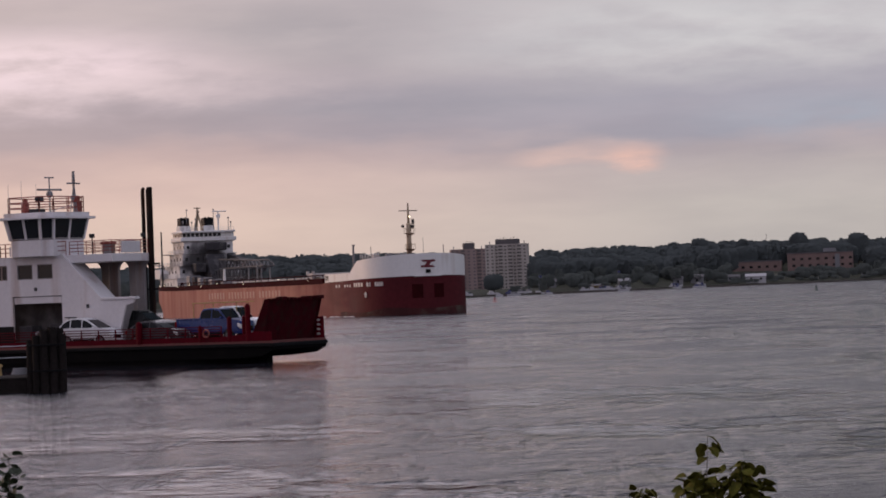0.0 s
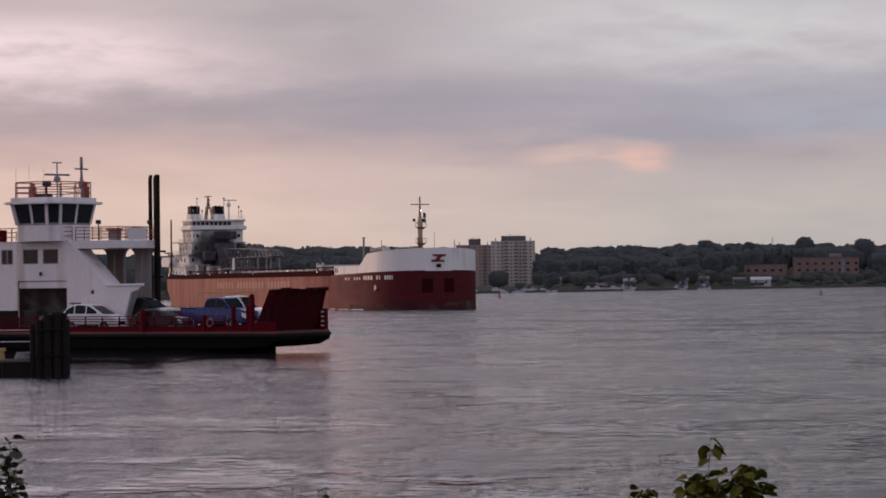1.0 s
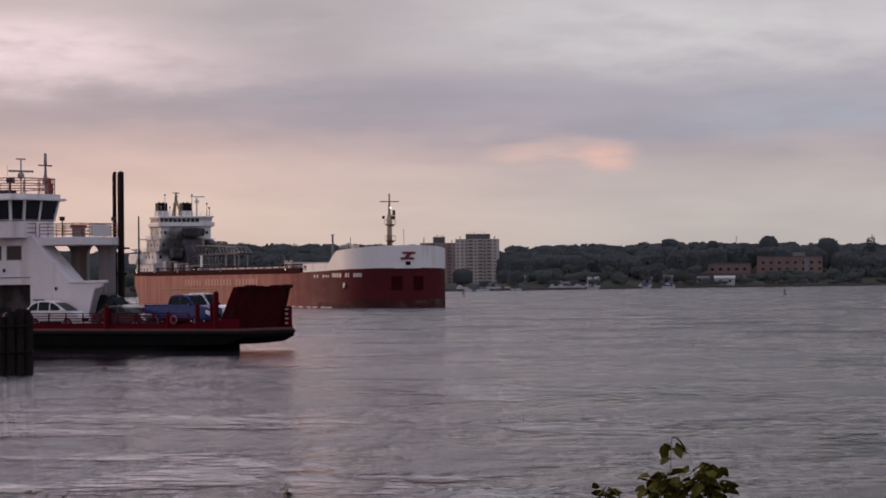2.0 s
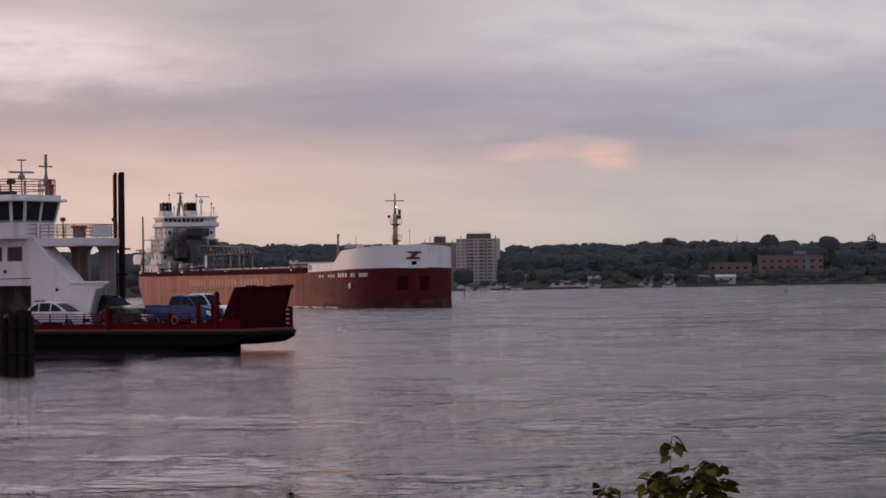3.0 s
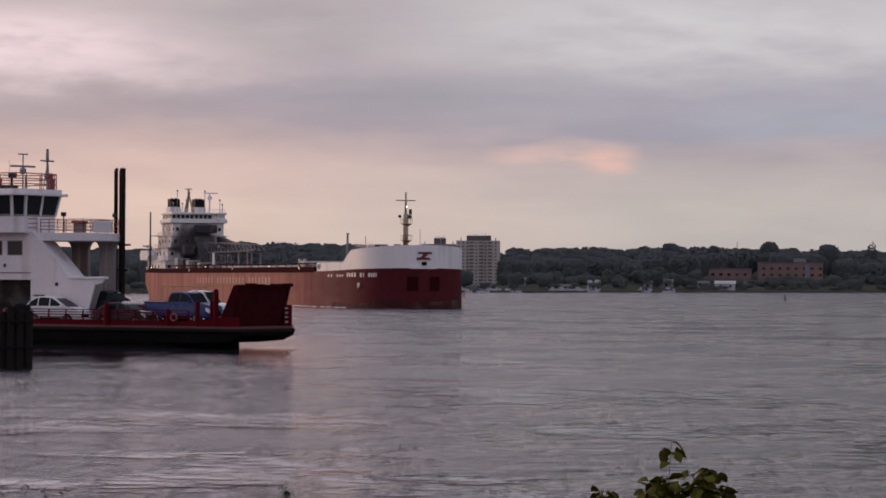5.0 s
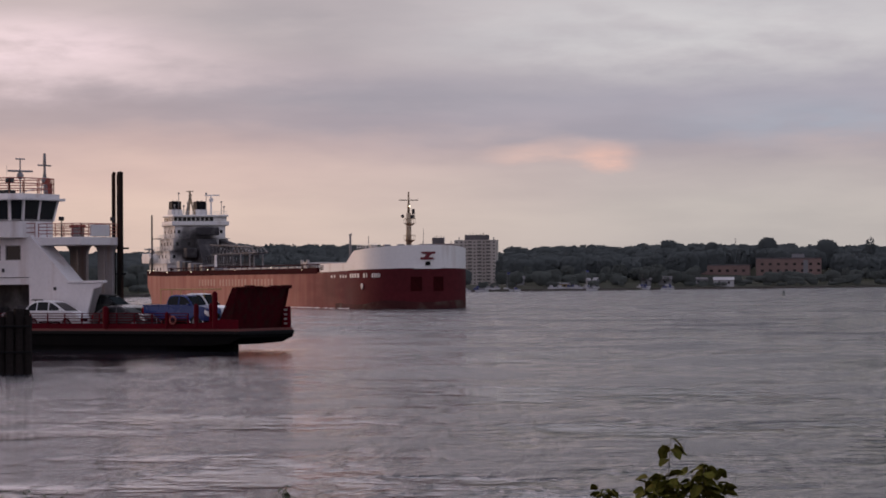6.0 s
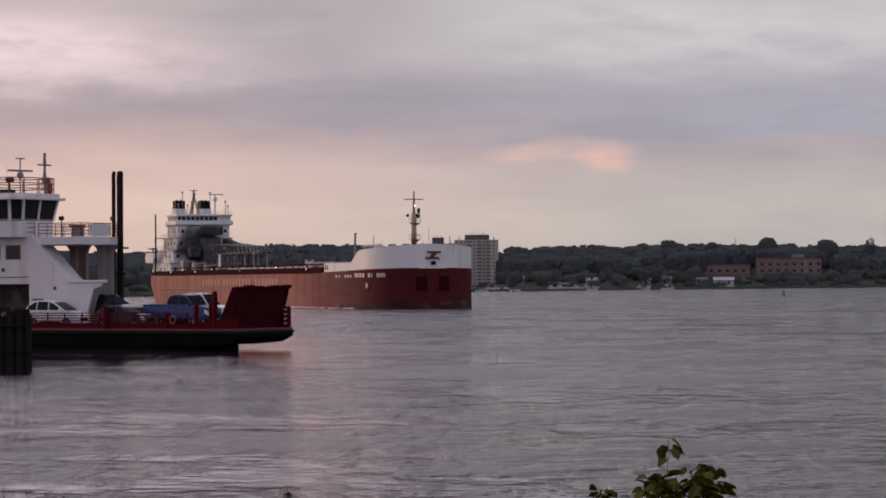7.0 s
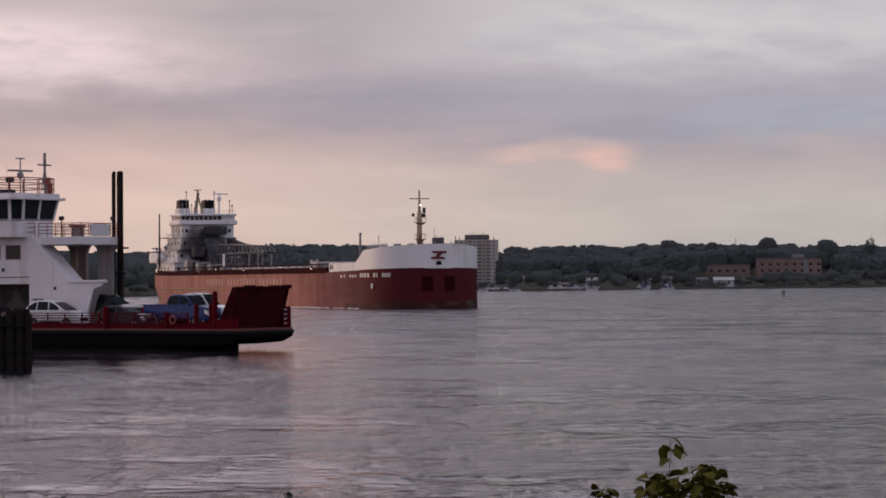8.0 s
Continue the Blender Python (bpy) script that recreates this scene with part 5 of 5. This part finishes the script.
    bm = B()
    rod(bm, (-1.4, 0.1, DECK + 0.1), (-1.4, BEAM - 0.1, DECK + 0.1), 0.16, seg=10)
    part("ramp_hinge", bm, "black", f)
    bm = B()
    box(bm, -0.9, -0.3, BEAM - 0.3, BEAM + 0.1, DECK - 0.1, DECK + 1.75, 0.06)
    p = part("ramp_post", bm, "ferry_red", f)
    for k in range(4):
        bm = B()
        box(bm, -0.75, -0.45, BEAM - 0.33, BEAM - 0.28, DECK + 0.25 + k * 0.38, DECK + 0.42 + k * 0.38)
        part("white_stripe", bm, "hatch", p)

    # deckhouse inboard of the starboard lane, with a covered recess under it
    bm = B()
    wall_holes(bm, -28.8, -23.4, 2.4, 2.6, 6.15, 9.6, [(-28.2, -26.5, 7.6, 8.9), (-26.0, -24.3, 7.6, 8.9)])
    part("deckhouse_side", bm, "ferry_white", f)
    window_pane(f, -28.2, -26.5, 2.4, 7.6, 8.9, 1)
    window_pane(f, -26.0, -24.3, 2.4, 7.6, 8.9, 1)
    # floor plate and bulkhead are dark to hold the recess's shade in their colour
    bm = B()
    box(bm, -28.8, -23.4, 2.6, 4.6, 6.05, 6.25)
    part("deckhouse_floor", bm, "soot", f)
    bm = B()
    box(bm, -23.6, -23.4, 2.6, 4.6, 6.25, 8.8)
    part("deckhouse_front", bm, "ferry_white", f)
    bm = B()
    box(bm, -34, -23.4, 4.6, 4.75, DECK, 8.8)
    part("inner_bulkhead", bm, "soot", f, "inner bulkhead darkened with the shade of the recess")
    # white side wall forward of the recess, stepping down to a capped end
    bm = B()
    prism(bm, [(-23.4, DECK), (-17.6, DECK), (-16.6, 5.1), (-15.8, 5.3), (-15.6, 5.67), (-19.3, 5.67), (-23.4, 9.6)], 2.4, 2.6)
    part("side_wall", bm, "ferry_white", f, "white side wall with a sloping upper edge")
    bm = B()
    prism(bm, [(-19.25, 5.62), (-19.1, 5.75), (-23.3, 9.75), (-23.45, 9.6)], 2.34, 4.4)
    part("sloping_plate", bm, "ferry_white", f, "sloping white plate over the stairs")
    bm = B()
    box(bm, -19.3, -15.5, 2.3, 2.95, 5.6, 5.82, 0.05)
    part("wall_cap", bm, "ferry_white", f)
    bm = B()
    prism(bm, [(-17.75, DECK), (-16.75, 5.3), (-16.55, 5.3), (-17.5, DECK)], 2.62, 3.6)
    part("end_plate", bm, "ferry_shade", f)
    # the wall further aft
    bm = B()
    wall_holes(bm, -38, -28.8, 2.4, 2.62, DECK, 9.6, [(-30.6, -29.3, 7.6, 8.9)])
    part("aft_wall", bm, "ferry_white", f)
    window_pane(f, -30.6, -29.3, 2.4, 7.6, 8.9, 2)
    bm = B()
    box(bm, -38, -28.75, 2.36, 2.4, DECK, 3.6)
    part("lower_wall", bm, "black", f, "black lower part of the wall")
    for k, (x0, x1, z1, mat) in enumerate(((-28.6, -27.2, 3.6, "soot"), (-26.9, -25.4, 3.1, "steel"), (-25.2, -23.9, 3.7, "soot"))):
        bm = B()
        box(bm, x0, x1, 2.9, 4.4, DECK, z1, 0.12)
        part("deck_locker", bm, mat, f)
    bm = B()
    box(bm, -28.7, -23.5, 2.5, 2.75, 5.5, 6.1, 0.05)
    part("header_beam", bm, "ferry_white", f)
    # upper deck slab across to the port legs
    bm = B()
    box(bm, -28.8, -18.0, 2.62, BEAM, 8.85, 9.55, 0.06)
    part("upper_deck", bm, "ferry_white", f)
    # port legs with widening heads, in grey that includes the shade under the slab
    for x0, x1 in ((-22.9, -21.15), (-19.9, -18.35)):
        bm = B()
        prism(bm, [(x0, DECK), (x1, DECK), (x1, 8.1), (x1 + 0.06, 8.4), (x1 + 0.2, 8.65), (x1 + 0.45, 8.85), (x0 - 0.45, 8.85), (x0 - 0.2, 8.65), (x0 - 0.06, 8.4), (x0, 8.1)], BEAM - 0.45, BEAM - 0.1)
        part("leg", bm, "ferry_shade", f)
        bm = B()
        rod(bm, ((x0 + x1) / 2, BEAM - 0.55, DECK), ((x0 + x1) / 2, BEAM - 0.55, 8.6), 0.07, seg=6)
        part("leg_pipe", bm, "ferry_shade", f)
    # tall black exhaust pipes on the port side with brackets
    for x, r in ((-18.53, 0.17), (-18.02, 0.15), (-17.78, 0.22)):
        bm = B()
        rod(bm, (x, BEAM + 0.05, DECK), (x, BEAM + 0.05, 14.95), r, seg=12)
        rod(bm, (x, BEAM + 0.05, 14.95), (x + 0.1, BEAM + 0.05, 15.2), r, r * 0.75, seg=12)
        part("exhaust_pipe", bm, "exhaust", f)
    for z in (8.5, 6.3):
        bm = B()
        box(bm, -18.9, -16.9 if z == 8.5 else -17.2, BEAM - 0.1, BEAM, z, z + 0.16)
        part("pipe_bracket", bm, "black", f)
    # rails, white panels and lockers of the upper deck
    railing(f, (-22.6, 2.7, 9.55), (-18.05, 2.7, 9.55), 1.15, 6, 4, 0.035, "rail_red")
    railing(f, (-18.05, 2.7, 9.55), (-18.05, BEAM - 0.1, 9.55), 1.15, 6, 4, 0.035, "rail_red")
    railing(f, (-28.7, BEAM - 0.1, 9.55), (-18.1, BEAM - 0.1, 9.55), 1.15, 10, 4, 0.035, "rail_red")
    railing(f, (-38, 2.5, 9.6), (-29.5, 2.5, 9.6), 1.15, 8, 3, 0.035, "rail_red")
    railing(f, (-29.4, 2.45, 9.6), (-22.8, 2.45, 9.6), 1.15, 7, 3, 0.035, "rail_red")
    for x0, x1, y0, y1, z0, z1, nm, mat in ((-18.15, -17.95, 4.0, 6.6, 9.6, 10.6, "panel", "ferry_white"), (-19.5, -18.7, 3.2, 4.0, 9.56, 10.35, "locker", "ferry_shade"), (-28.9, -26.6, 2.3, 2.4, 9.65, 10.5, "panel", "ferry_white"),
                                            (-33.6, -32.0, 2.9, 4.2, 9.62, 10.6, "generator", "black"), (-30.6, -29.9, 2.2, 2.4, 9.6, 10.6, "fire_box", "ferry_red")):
        bm = B()
        box(bm, x0, x1, y0, y1, z0, z1, 0.04)
        part(nm, bm, mat, f)
    bm = B()
    box(bm, -19.65, -18.6, 3.1, 4.1, 10.35, 10.55, 0.03)
    part("locker_lid", bm, "rail_red", f)
    for x, y in ((-20.3, 2.9), (-18.2, BEAM - 0.5)):
        bm = B()
        rod(bm, (x, y, 9.55), (x, y, 11.0), 0.05, seg=6)
        box(bm, x - 0.22, x + 0.2, y - 0.15, y + 0.15, 10.95, 11.3, 0.06)
        part("floodlight", bm, "soot", f)
    # wheelhouse: eight-sided, glass leaning outwards
    cx, cy = -26.05, 4.0

    def octagon(hx, hy, cut):
        return [(cx - hx + cut, cy - hy), (cx + hx - cut, cy - hy), (cx + hx, cy - hy + cut), (cx + hx, cy + hy - cut), (cx + hx - cut, cy + hy), (cx - hx + cut, cy + hy), (cx - hx, cy + hy - cut), (cx - hx, cy - hy + cut)]
    lowo, higho = octagon(2.36, 2.85, 0.78), octagon(2.68, 3.22, 0.88)
    bm = B()
    prism(bm, lowo, 9.56, 11.05, "z")
    part("wheelhouse_wall", bm, "ferry_white", f)
    bm = B()
    a = [bm.verts.new((x, y, 11.05)) for x, y in lowo]
    b = [bm.verts.new((x, y, 12.75)) for x, y in higho]
    for i in range(8):
        j = (i + 1) % 8
        bm.faces.new((a[i], a[j], b[j], b[i]))
    part("wheelhouse_glass", bm, "glass", f, "dark leaning wheelhouse windows")
    for i in range(8):
        j = (i + 1) % 8
        n = (2, 1, 2, 1, 2, 1, 2, 1)[i]
        for k in range(n):
            s = k / n
            p = Vector((*lowo[i], 11.0)).lerp(Vector((*lowo[j], 11.0)), s)
            q = Vector((*higho[i], 12.77)).lerp(Vector((*higho[j], 12.77)), s)
            bm = B()
            rod(bm, p, q, 0.14, seg=4)
            part("mullion", bm, "ferry_white", f)
        bm = B()
        rod(bm, (*lowo[i], 11.05), (*lowo[j], 11.05), 0.09, seg=4)
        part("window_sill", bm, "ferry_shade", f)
    bm = B()
    prism(bm, octagon(3.28, 3.8, 1.1), 12.76, 12.95, "z")
    prism(bm, octagon(2.85, 3.4, 1.0), 12.95, 13.32, "z")
    part("wheelhouse_roof", bm, "ferry_white", f)
    corners = octagon(2.5, 2.95, 0.9)
    for i in range(8):
        j = (i + 1) % 8
        railing(f, (*corners[i], 13.32), (*corners[j], 13.32), 1.35, 3 if i % 2 == 0 else 2, 3, 0.045, "rail_red", "roof_rail")
    # masts, radar, lamps and horns on the roof
    mx, my = -24.2, 5.6
    bm = B()
    rod(bm, (mx, my, 13.3), (mx, my, 15.9), 0.10, seg=8)
    rod(bm, (mx + 0.3, my, 13.3), (mx + 0.05, my, 15.8), 0.06, seg=6)
    rod(bm, (mx, my - 0.9, 15.85), (mx, my + 0.9, 15.85), 0.07, seg=6)
    rod(bm, (mx, my, 15.9), (mx, my, 16.9), 0.15, 0.12, seg=8)
    ball(bm, (mx, my, 14.6), 0.3)
    for k in range(5):
        rod(bm, (mx + 0.3 - 0.05 * k, my, 13.5 + 0.48 * k), (mx, my, 13.7 + 0.48 * k), 0.03, seg=4)
    rod(bm, (mx - 0.25, my - 0.2, 13.3), (mx, my, 15.7), 0.045, seg=5)
    part("mast", bm, "steel", f)
    bm = B()
    rod(bm, (mx - 0.2, my, 14.0), (mx - 1.9, my - 1.4, 13.4), 0.03, seg=5)
    part("mast_stay", bm, "galv", f)
    rx, ry = -25.6, 4.0
    bm = B()
    rod(bm, (rx, ry, 13.3), (rx, ry, 16.4), 0.06, seg=6)
    rod(bm, (rx - 0.3, ry - 1.3, 15.35), (rx + 0.3, ry + 1.3, 15.35), 0.09, seg=6)
    rod(bm, (rx - 0.1, ry - 0.5, 16.4), (rx + 0.1, ry + 0.5, 16.4), 0.06, seg=6)
    ball(bm, (rx, ry, 14.95), 0.32)
    part("radar", bm, "steel", f)
    for x, y, z, r, mat in ((-26.1, 3.2, 14.55, 0.28, "soot"), (mx + 0.1, my + 0.1, 14.5, 0.28, "rail_red")):
        bm = B()
        rod(bm, (x, y, 13.3), (x, y, z), 0.05, seg=6)
        rod(bm, (x - r, y, z), (x + r, y, z), r, seg=12)
        part("searchlight", bm, mat, f)
    for x, y, w in ((-27.2, 2.6, 0.28), (mx + 0.15, my + 0.3, 0.3)):
        bm = B()
        box(bm, x - w, x + w, y - w, y + w, 13.32, 14.25, 0.1)
        rod(bm, (x, y, 14.2), (x, y, 14.6), 0.24, seg=10)
        part("vent_box", bm, "rail_red", f)
    bm = B()
    box(bm, -26.7, -25.5, 2.4, 3.3, 13.32, 13.7, 0.1)
    part("roof_hatch", bm, "soot", f)
    for x, y, z in ((-28.2, 1.6, 15.9), (-27.0, 1.9, 16.1), (-26.6, 3.4, 15.9)):
        bm = B()
        rod(bm, (x, y, 13.3), (x, y, z), 0.016, seg=5)
        part("whip_antenna", bm, "galv", f)
    # fittings on the side wall
    bm = B()
    rod(bm, (-22.6, 2.25, 3.6), (-22.6, 2.25, 4.2), 0.05, seg=6)
    rod(bm, (-23.0, 2.25, 4.2), (-21.8, 2.25, 4.2), 0.05, seg=6)
    tube_ring(bm, (-22.0, 2.3, 3.85), 0.3, 0.07, "y", 12)
    part("hose_reel", bm, "soot", f)
    for x, z in ((-20.6, 5.0), (-26.2, 6.6)):
        bm = B()
        box(bm, x - 0.12, x + 0.12, 2.28, 2.4, z, z + 0.3, 0.03)
        part("wall_lamp", bm, "soot", f)


build_ferry()
build_car(FERRY @ pose(-22.35, 1.2, DECK), "car_white", "white compact sport utility car parked on the ferry deck", L=5.7, W=2.0, low=0.42, belt=1.45, height=2.36, hood=1.42, cabin=(0.0, 0.19, 0.49, 0.77), r=0.44)
build_car(FERRY @ pose(-15.2, 1.2, DECK), "car_dark", "dark charcoal sedan parked behind red ferry rails", L=5.5, W=1.9, belt=1.26, height=1.92, hood=1.30, cabin=(0.06, 0.27, 0.52, 0.72), r=0.40)
build_car(FERRY @ pose(-18.9, 4.3, DECK), "car_black", "black sport utility car in the middle lane of the ferry", L=6.1, W=2.15, low=0.5, belt=1.95, height=2.86, hood=2.0, cabin=(0.02, 0.09, 0.44, 0.66), r=0.50)
build_car(FERRY @ pose(-12.2, 4.3, DECK), "car_blue", "bright blue crew-cab pickup truck on the ferry deck", L=6.9, W=2.15, low=0.6, belt=1.88, height=2.78, hood=1.95, cabin=(0.36, 0.40, 0.63, 0.76), bed=True, r=0.52)
build_car(FERRY @ pose(-12.4, 6.7, DECK), "car_white", "white pickup truck with a yellow ladder rack", L=6.6, W=2.0, low=0.6, belt=1.85, height=2.9, hood=1.95, cabin=(0.40, 0.44, 0.66, 0.80), bed=True, rack=True, r=0.50)


# ---------------------------------------------------------------- dock and piles
def build_dock():
    rng = random.Random(5)
    d = thing("mooring_dolphin", pose(-26.4, 174.7, 0), "cluster of dark weathered timber mooring piles", "piles")
    for x, y, h, r in ((-0.95, 0.0, 3.55, 0.27), (-0.45, -0.15, 3.9, 0.28), (0.1, 0.0, 3.95, 0.30), (0.62, 0.1, 3.6, 0.27), (-0.7, 0.6, 3.7, 0.27), (-0.1, 0.6, 4.05, 0.28), (0.5, 0.65, 4.0, 0.27), (-1.4, 0.5, 3.3, 0.25)):
        bm = B()
        rod(bm, (x, y, -2.5), (x + rng.uniform(-0.06, 0.06), y, h), r, r * 0.93, seg=12)
        part("timber", bm, "wood", d)
    for z in (1.3, 2.9):
        bm = B()
        box(bm, -1.45, 0.95, -0.5, -0.42, z, z + 0.12, 0.02)
        part("strap", bm, "black", d)
    d = thing("dock", pose(-29.0, 175.5, 0), "low dark timber-faced ferry dock with a stained concrete top", "dock")
    bm = B()
    box(bm, -22, 1.1, 0, 3.5, -2.5, 0.95, 0.05)
    part("dock_body", bm, "concrete", d)
    for k in range(12):
        bm = B()
        box(bm, -22 + k * 1.925, -22 + k * 1.925 + 1.87, -0.14, 0.0, -1.5, 0.9, 0.02)
        part("fender_plank", bm, "wood", d)
    bm = B()
    box(bm, -22, 1.1, -0.2, 0.6, 0.95, 1.12, 0.03)
    part("kerb", bm, "concrete", d)
    for x in (-6.2, -3.8, -1.4, 1.0):
        bm = B()
        rod(bm, (x, 1.2, 0.95), (x, 1.2, 2.95), 0.035, seg=8)
        part("rail_post", bm, "galv", d)
    for z in (2.2, 2.92):
        bm = B()
        rod(bm, (-8, 1.2, z), (1.0, 1.2, z), 0.032, seg=8)
        part("rail_bar", bm, "galv", d)
    for x, y, h, r in ((-1.85, 0.6, 2.15, 0.2), (-1.0, 0.8, 1.7, 0.22)):
        t = thing("mooring_bollard", pose(-29.0 + x, 175.5 + y, 0.95), "faded ochre steel mooring bollard on the dock", "bollard", "dock bollards")
        bm = B()
        rod(bm, (0, 0, 0), (0, 0, h - 0.95), r * 1.1, r * 0.8, seg=12)
        part("post", bm, "yellow", t)
        bm = B()
        rod(bm, (0, 0, h - 1.0), (0, 0, h - 0.82), r * 1.3, r * 1.1, seg=12)
        part("cap", bm, "yellow", t)
    t = thing("rope_pile", pose(-28.6, 176.2, 1.12), "pale coil of mooring rope on the dock", "rope")
    for k in range(4):
        bm = B()
        tube_ring(bm, (0, 0, 0.08 + k * 0.1), 0.55 - 0.05 * k, 0.06, "z")
        part("rope_turn", bm, "house", t)


build_dock()


# ---------------------------------------------------------------- foreground shrubs
def leaf(bm, base, way, length, width, droop, rng):
    """A folded, pointed leaf with a little thickness."""
    way = Vector(way).normalized()
    side = way.cross(Vector((0, 0, 1)))
    side = side.normalized() if side.length > 0.01 else Vector((1, 0, 0))
    side = (Matrix.Rotation(rng.uniform(-0.9, 0.9), 3, way) @ side)
    up = side.cross(way)
    base = Vector(base)
    mid, rows = [], []
    for s, w in ((0.0, 0.22), (0.14, 0.78), (0.32, 1.02), (0.52, 0.92), (0.70, 0.86), (0.86, 0.52), (1.0, 0.05)):
        c = base + way * length * s - Vector((0, 0, droop * s * s * length)) + up * 0.06 * length * math.sin(s * 3.1)
        wl, wr = w * rng.uniform(0.62, 1.2), w * rng.uniform(0.62, 1.2)
        rows.append([bm.verts.new(c - side * width * wl * 0.5 + up * width * 0.10 * w), bm.verts.new(c), bm.verts.new(c + side * width * wr * 0.5 + up * width * 0.10 * w)])
    for r0, r1 in zip(rows, rows[1:]):
        for k in range(2):
            bm.faces.new((r0[k], r0[k + 1], r1[k + 1], r1[k]))


def build_shrub(m, stems, label, size, mat, seed, reach=0.25):
    """stems: foot, tip, number of leaves and how far down from the tip they sit (a share of the stem)."""
    rng = random.Random(seed)
    t = thing("shrub", m, label, "shrub", "shrubs on the near bank")
    for p, q, n, *share in stems:
        p, q = Vector(p), Vector(q)
        near = share[0] if share else reach
        bm = B()
        pts = [p.lerp(q, k / 6) + Vector((rng.uniform(-0.01, 0.01), rng.uniform(-0.01, 0.01), 0)) * (0 < k < 6) for k in range(7)]
        for k in range(6):
            rod(bm, pts[k], pts[k + 1], 0.0055 - 0.0007 * k, 0.0048 - 0.0007 * k, seg=6)
        part("stem", bm, "twig", t)
        for k in range(n):
            c = p.lerp(q, 1.0 - near * (k / n) ** 0.9)
            an = k * 2.4 + rng.uniform(-0.5, 0.5)
            way = Vector((math.cos(an), math.sin(an) * 0.8, rng.uniform(-0.3, 0.8)))
            bm = B()
            e = c + way.normalized() * size * rng.uniform(0.15, 0.5)
            rod(bm, c, e, 0.0018, 0.0013, seg=5)
            leaf(bm, e, way + Vector((0, 0, rng.uniform(-0.8, 0.1))), size * rng.uniform(0.8, 1.2), size * rng.uniform(0.85, 1.15), rng.uniform(-0.1, 0.5), rng)
            o = part("leaf", bm, mat, t)
            mod = o.modifiers.new("thickness", "SOLIDIFY")
            mod.thickness = 0.0012
    return t


def build_shrubs():
    # broad-leaved shrub: places relative to its foot
    st = [((0.0, 0, 0), (0.0, 0, 1.105), 5, 0.09), ((0.0, 0.05, 0), (-0.02, 0.0, 0.96), 13, 0.10), ((0.0, 0, 0), (-0.085, 0.04, 0.945), 10, 0.08), ((-0.02, 0, 0), (-0.05, 0.02, 0.94), 10, 0.09), ((0.02, 0, 0), (0.095, 0.02, 0.97), 13, 0.12),
          ((0.1, 0, 0), (0.135, -0.03, 0.985), 15, 0.13), ((0.1, 0, 0), (0.165, 0, 0.97), 12, 0.11), ((0, 0, 0), (-0.285, 0.0, 0.895), 7, 0.05), ((0, 0, 0), (-0.265, 0.03, 0.885), 5, 0.05), ((0.1, 0.1, 0), (0.12, 0.08, 0.92), 14, 0.12),
          ((0.05, 0, 0), (0.185, 0.06, 0.91), 9, 0.08), ((0, 0, 0), (0.01, 0.04, 0.905), 10, 0.09), ((0, 0, 0), (-0.06, -0.04, 0.895), 9, 0.08), ((0.1, 0, 0), (0.215, 0.03, 0.89), 6, 0.05)]
    s1 = build_shrub(pose(0.93, 11.6, 3.84), st, "broad-leaved shrub with olive green leaves on the bank", 0.052, "leaf", 21)
    s2 = build_shrub(pose(-1.72, 10.0, 3.84), [((0, 0, 0), (0.04, 0, 1.22), 44), ((0, 0, 0), (0.06, 0.02, 1.13), 40), ((-0.05, 0, 0), (-0.05, 0, 1.28), 40), ((0, 0, 0), (0.05, 0.05, 1.02), 28), ((-0.05, 0, 0), (-0.02, 0.05, 1.1), 30), ((0, 0, 0), (0.09, 0, 0.96), 24)], "dark leafy shrub at the edge of the bank", 0.034, "leaf_dark", 22)
    s3 = build_shrub(pose(-0.70, 12.0, 3.84), [((0, 0, 0), (0.02, 0, 0.89), 14), ((0.02, 0, 0), (0.05, 0, 0.85), 10)], "small weedy sprig with dark narrow leaves", 0.024, "leaf_dark", 23, 0.12)
    s4 = build_shrub(pose(-1.85, 12.5, 3.84), [((0, 0, 0), (0.0, 0, 0.84), 7), ((0.05, 0, 0), (0.09, 0, 0.835), 6), ((0.1, 0, 0), (0.17, 0, 0.825), 6), ((-0.05, 0, 0), (-0.1, 0, 0.84), 6)], "thin dry weeds on the bank", 0.016, "leaf_dark", 24, 0.1)
    return s1, s2, s3, s4


shrubs = build_shrubs()


# ---------------------------------------------------------------- what moves
def motions():
    # the carrier steams ahead at four metres a second and turns slightly
    walk(ship, [(t, pose(-9.69 + 8.83 * k, 591.75 - 31.12 * k, 0, 0, 0, -71.368 - 0.632 * k)) for t, k in ((0.0, 0.0), (2.0, 0.252), (4.0, 0.503), (6.0, 0.748), (8.0, 1.0))])
    # the ripples drift slowly with the current
    walk(water, [(t, pose(0.35 * t, -0.15 * t, 0)) for t in (0.0, 2.0, 4.0, 6.0, 8.0)])
    # the shrubs stir in the wind
    for k, sh in enumerate(shrubs):
        at = sh.matrix_world.copy()
        walk(sh, [(t, at @ pose(0, 0, 0, 0.25 * math.sin(t * 2.1 + k), 0.35 * math.sin(t * 1.6 + 0.8 * k), 0)) for t in [0.5 * i for i in range(17)]])


motions()
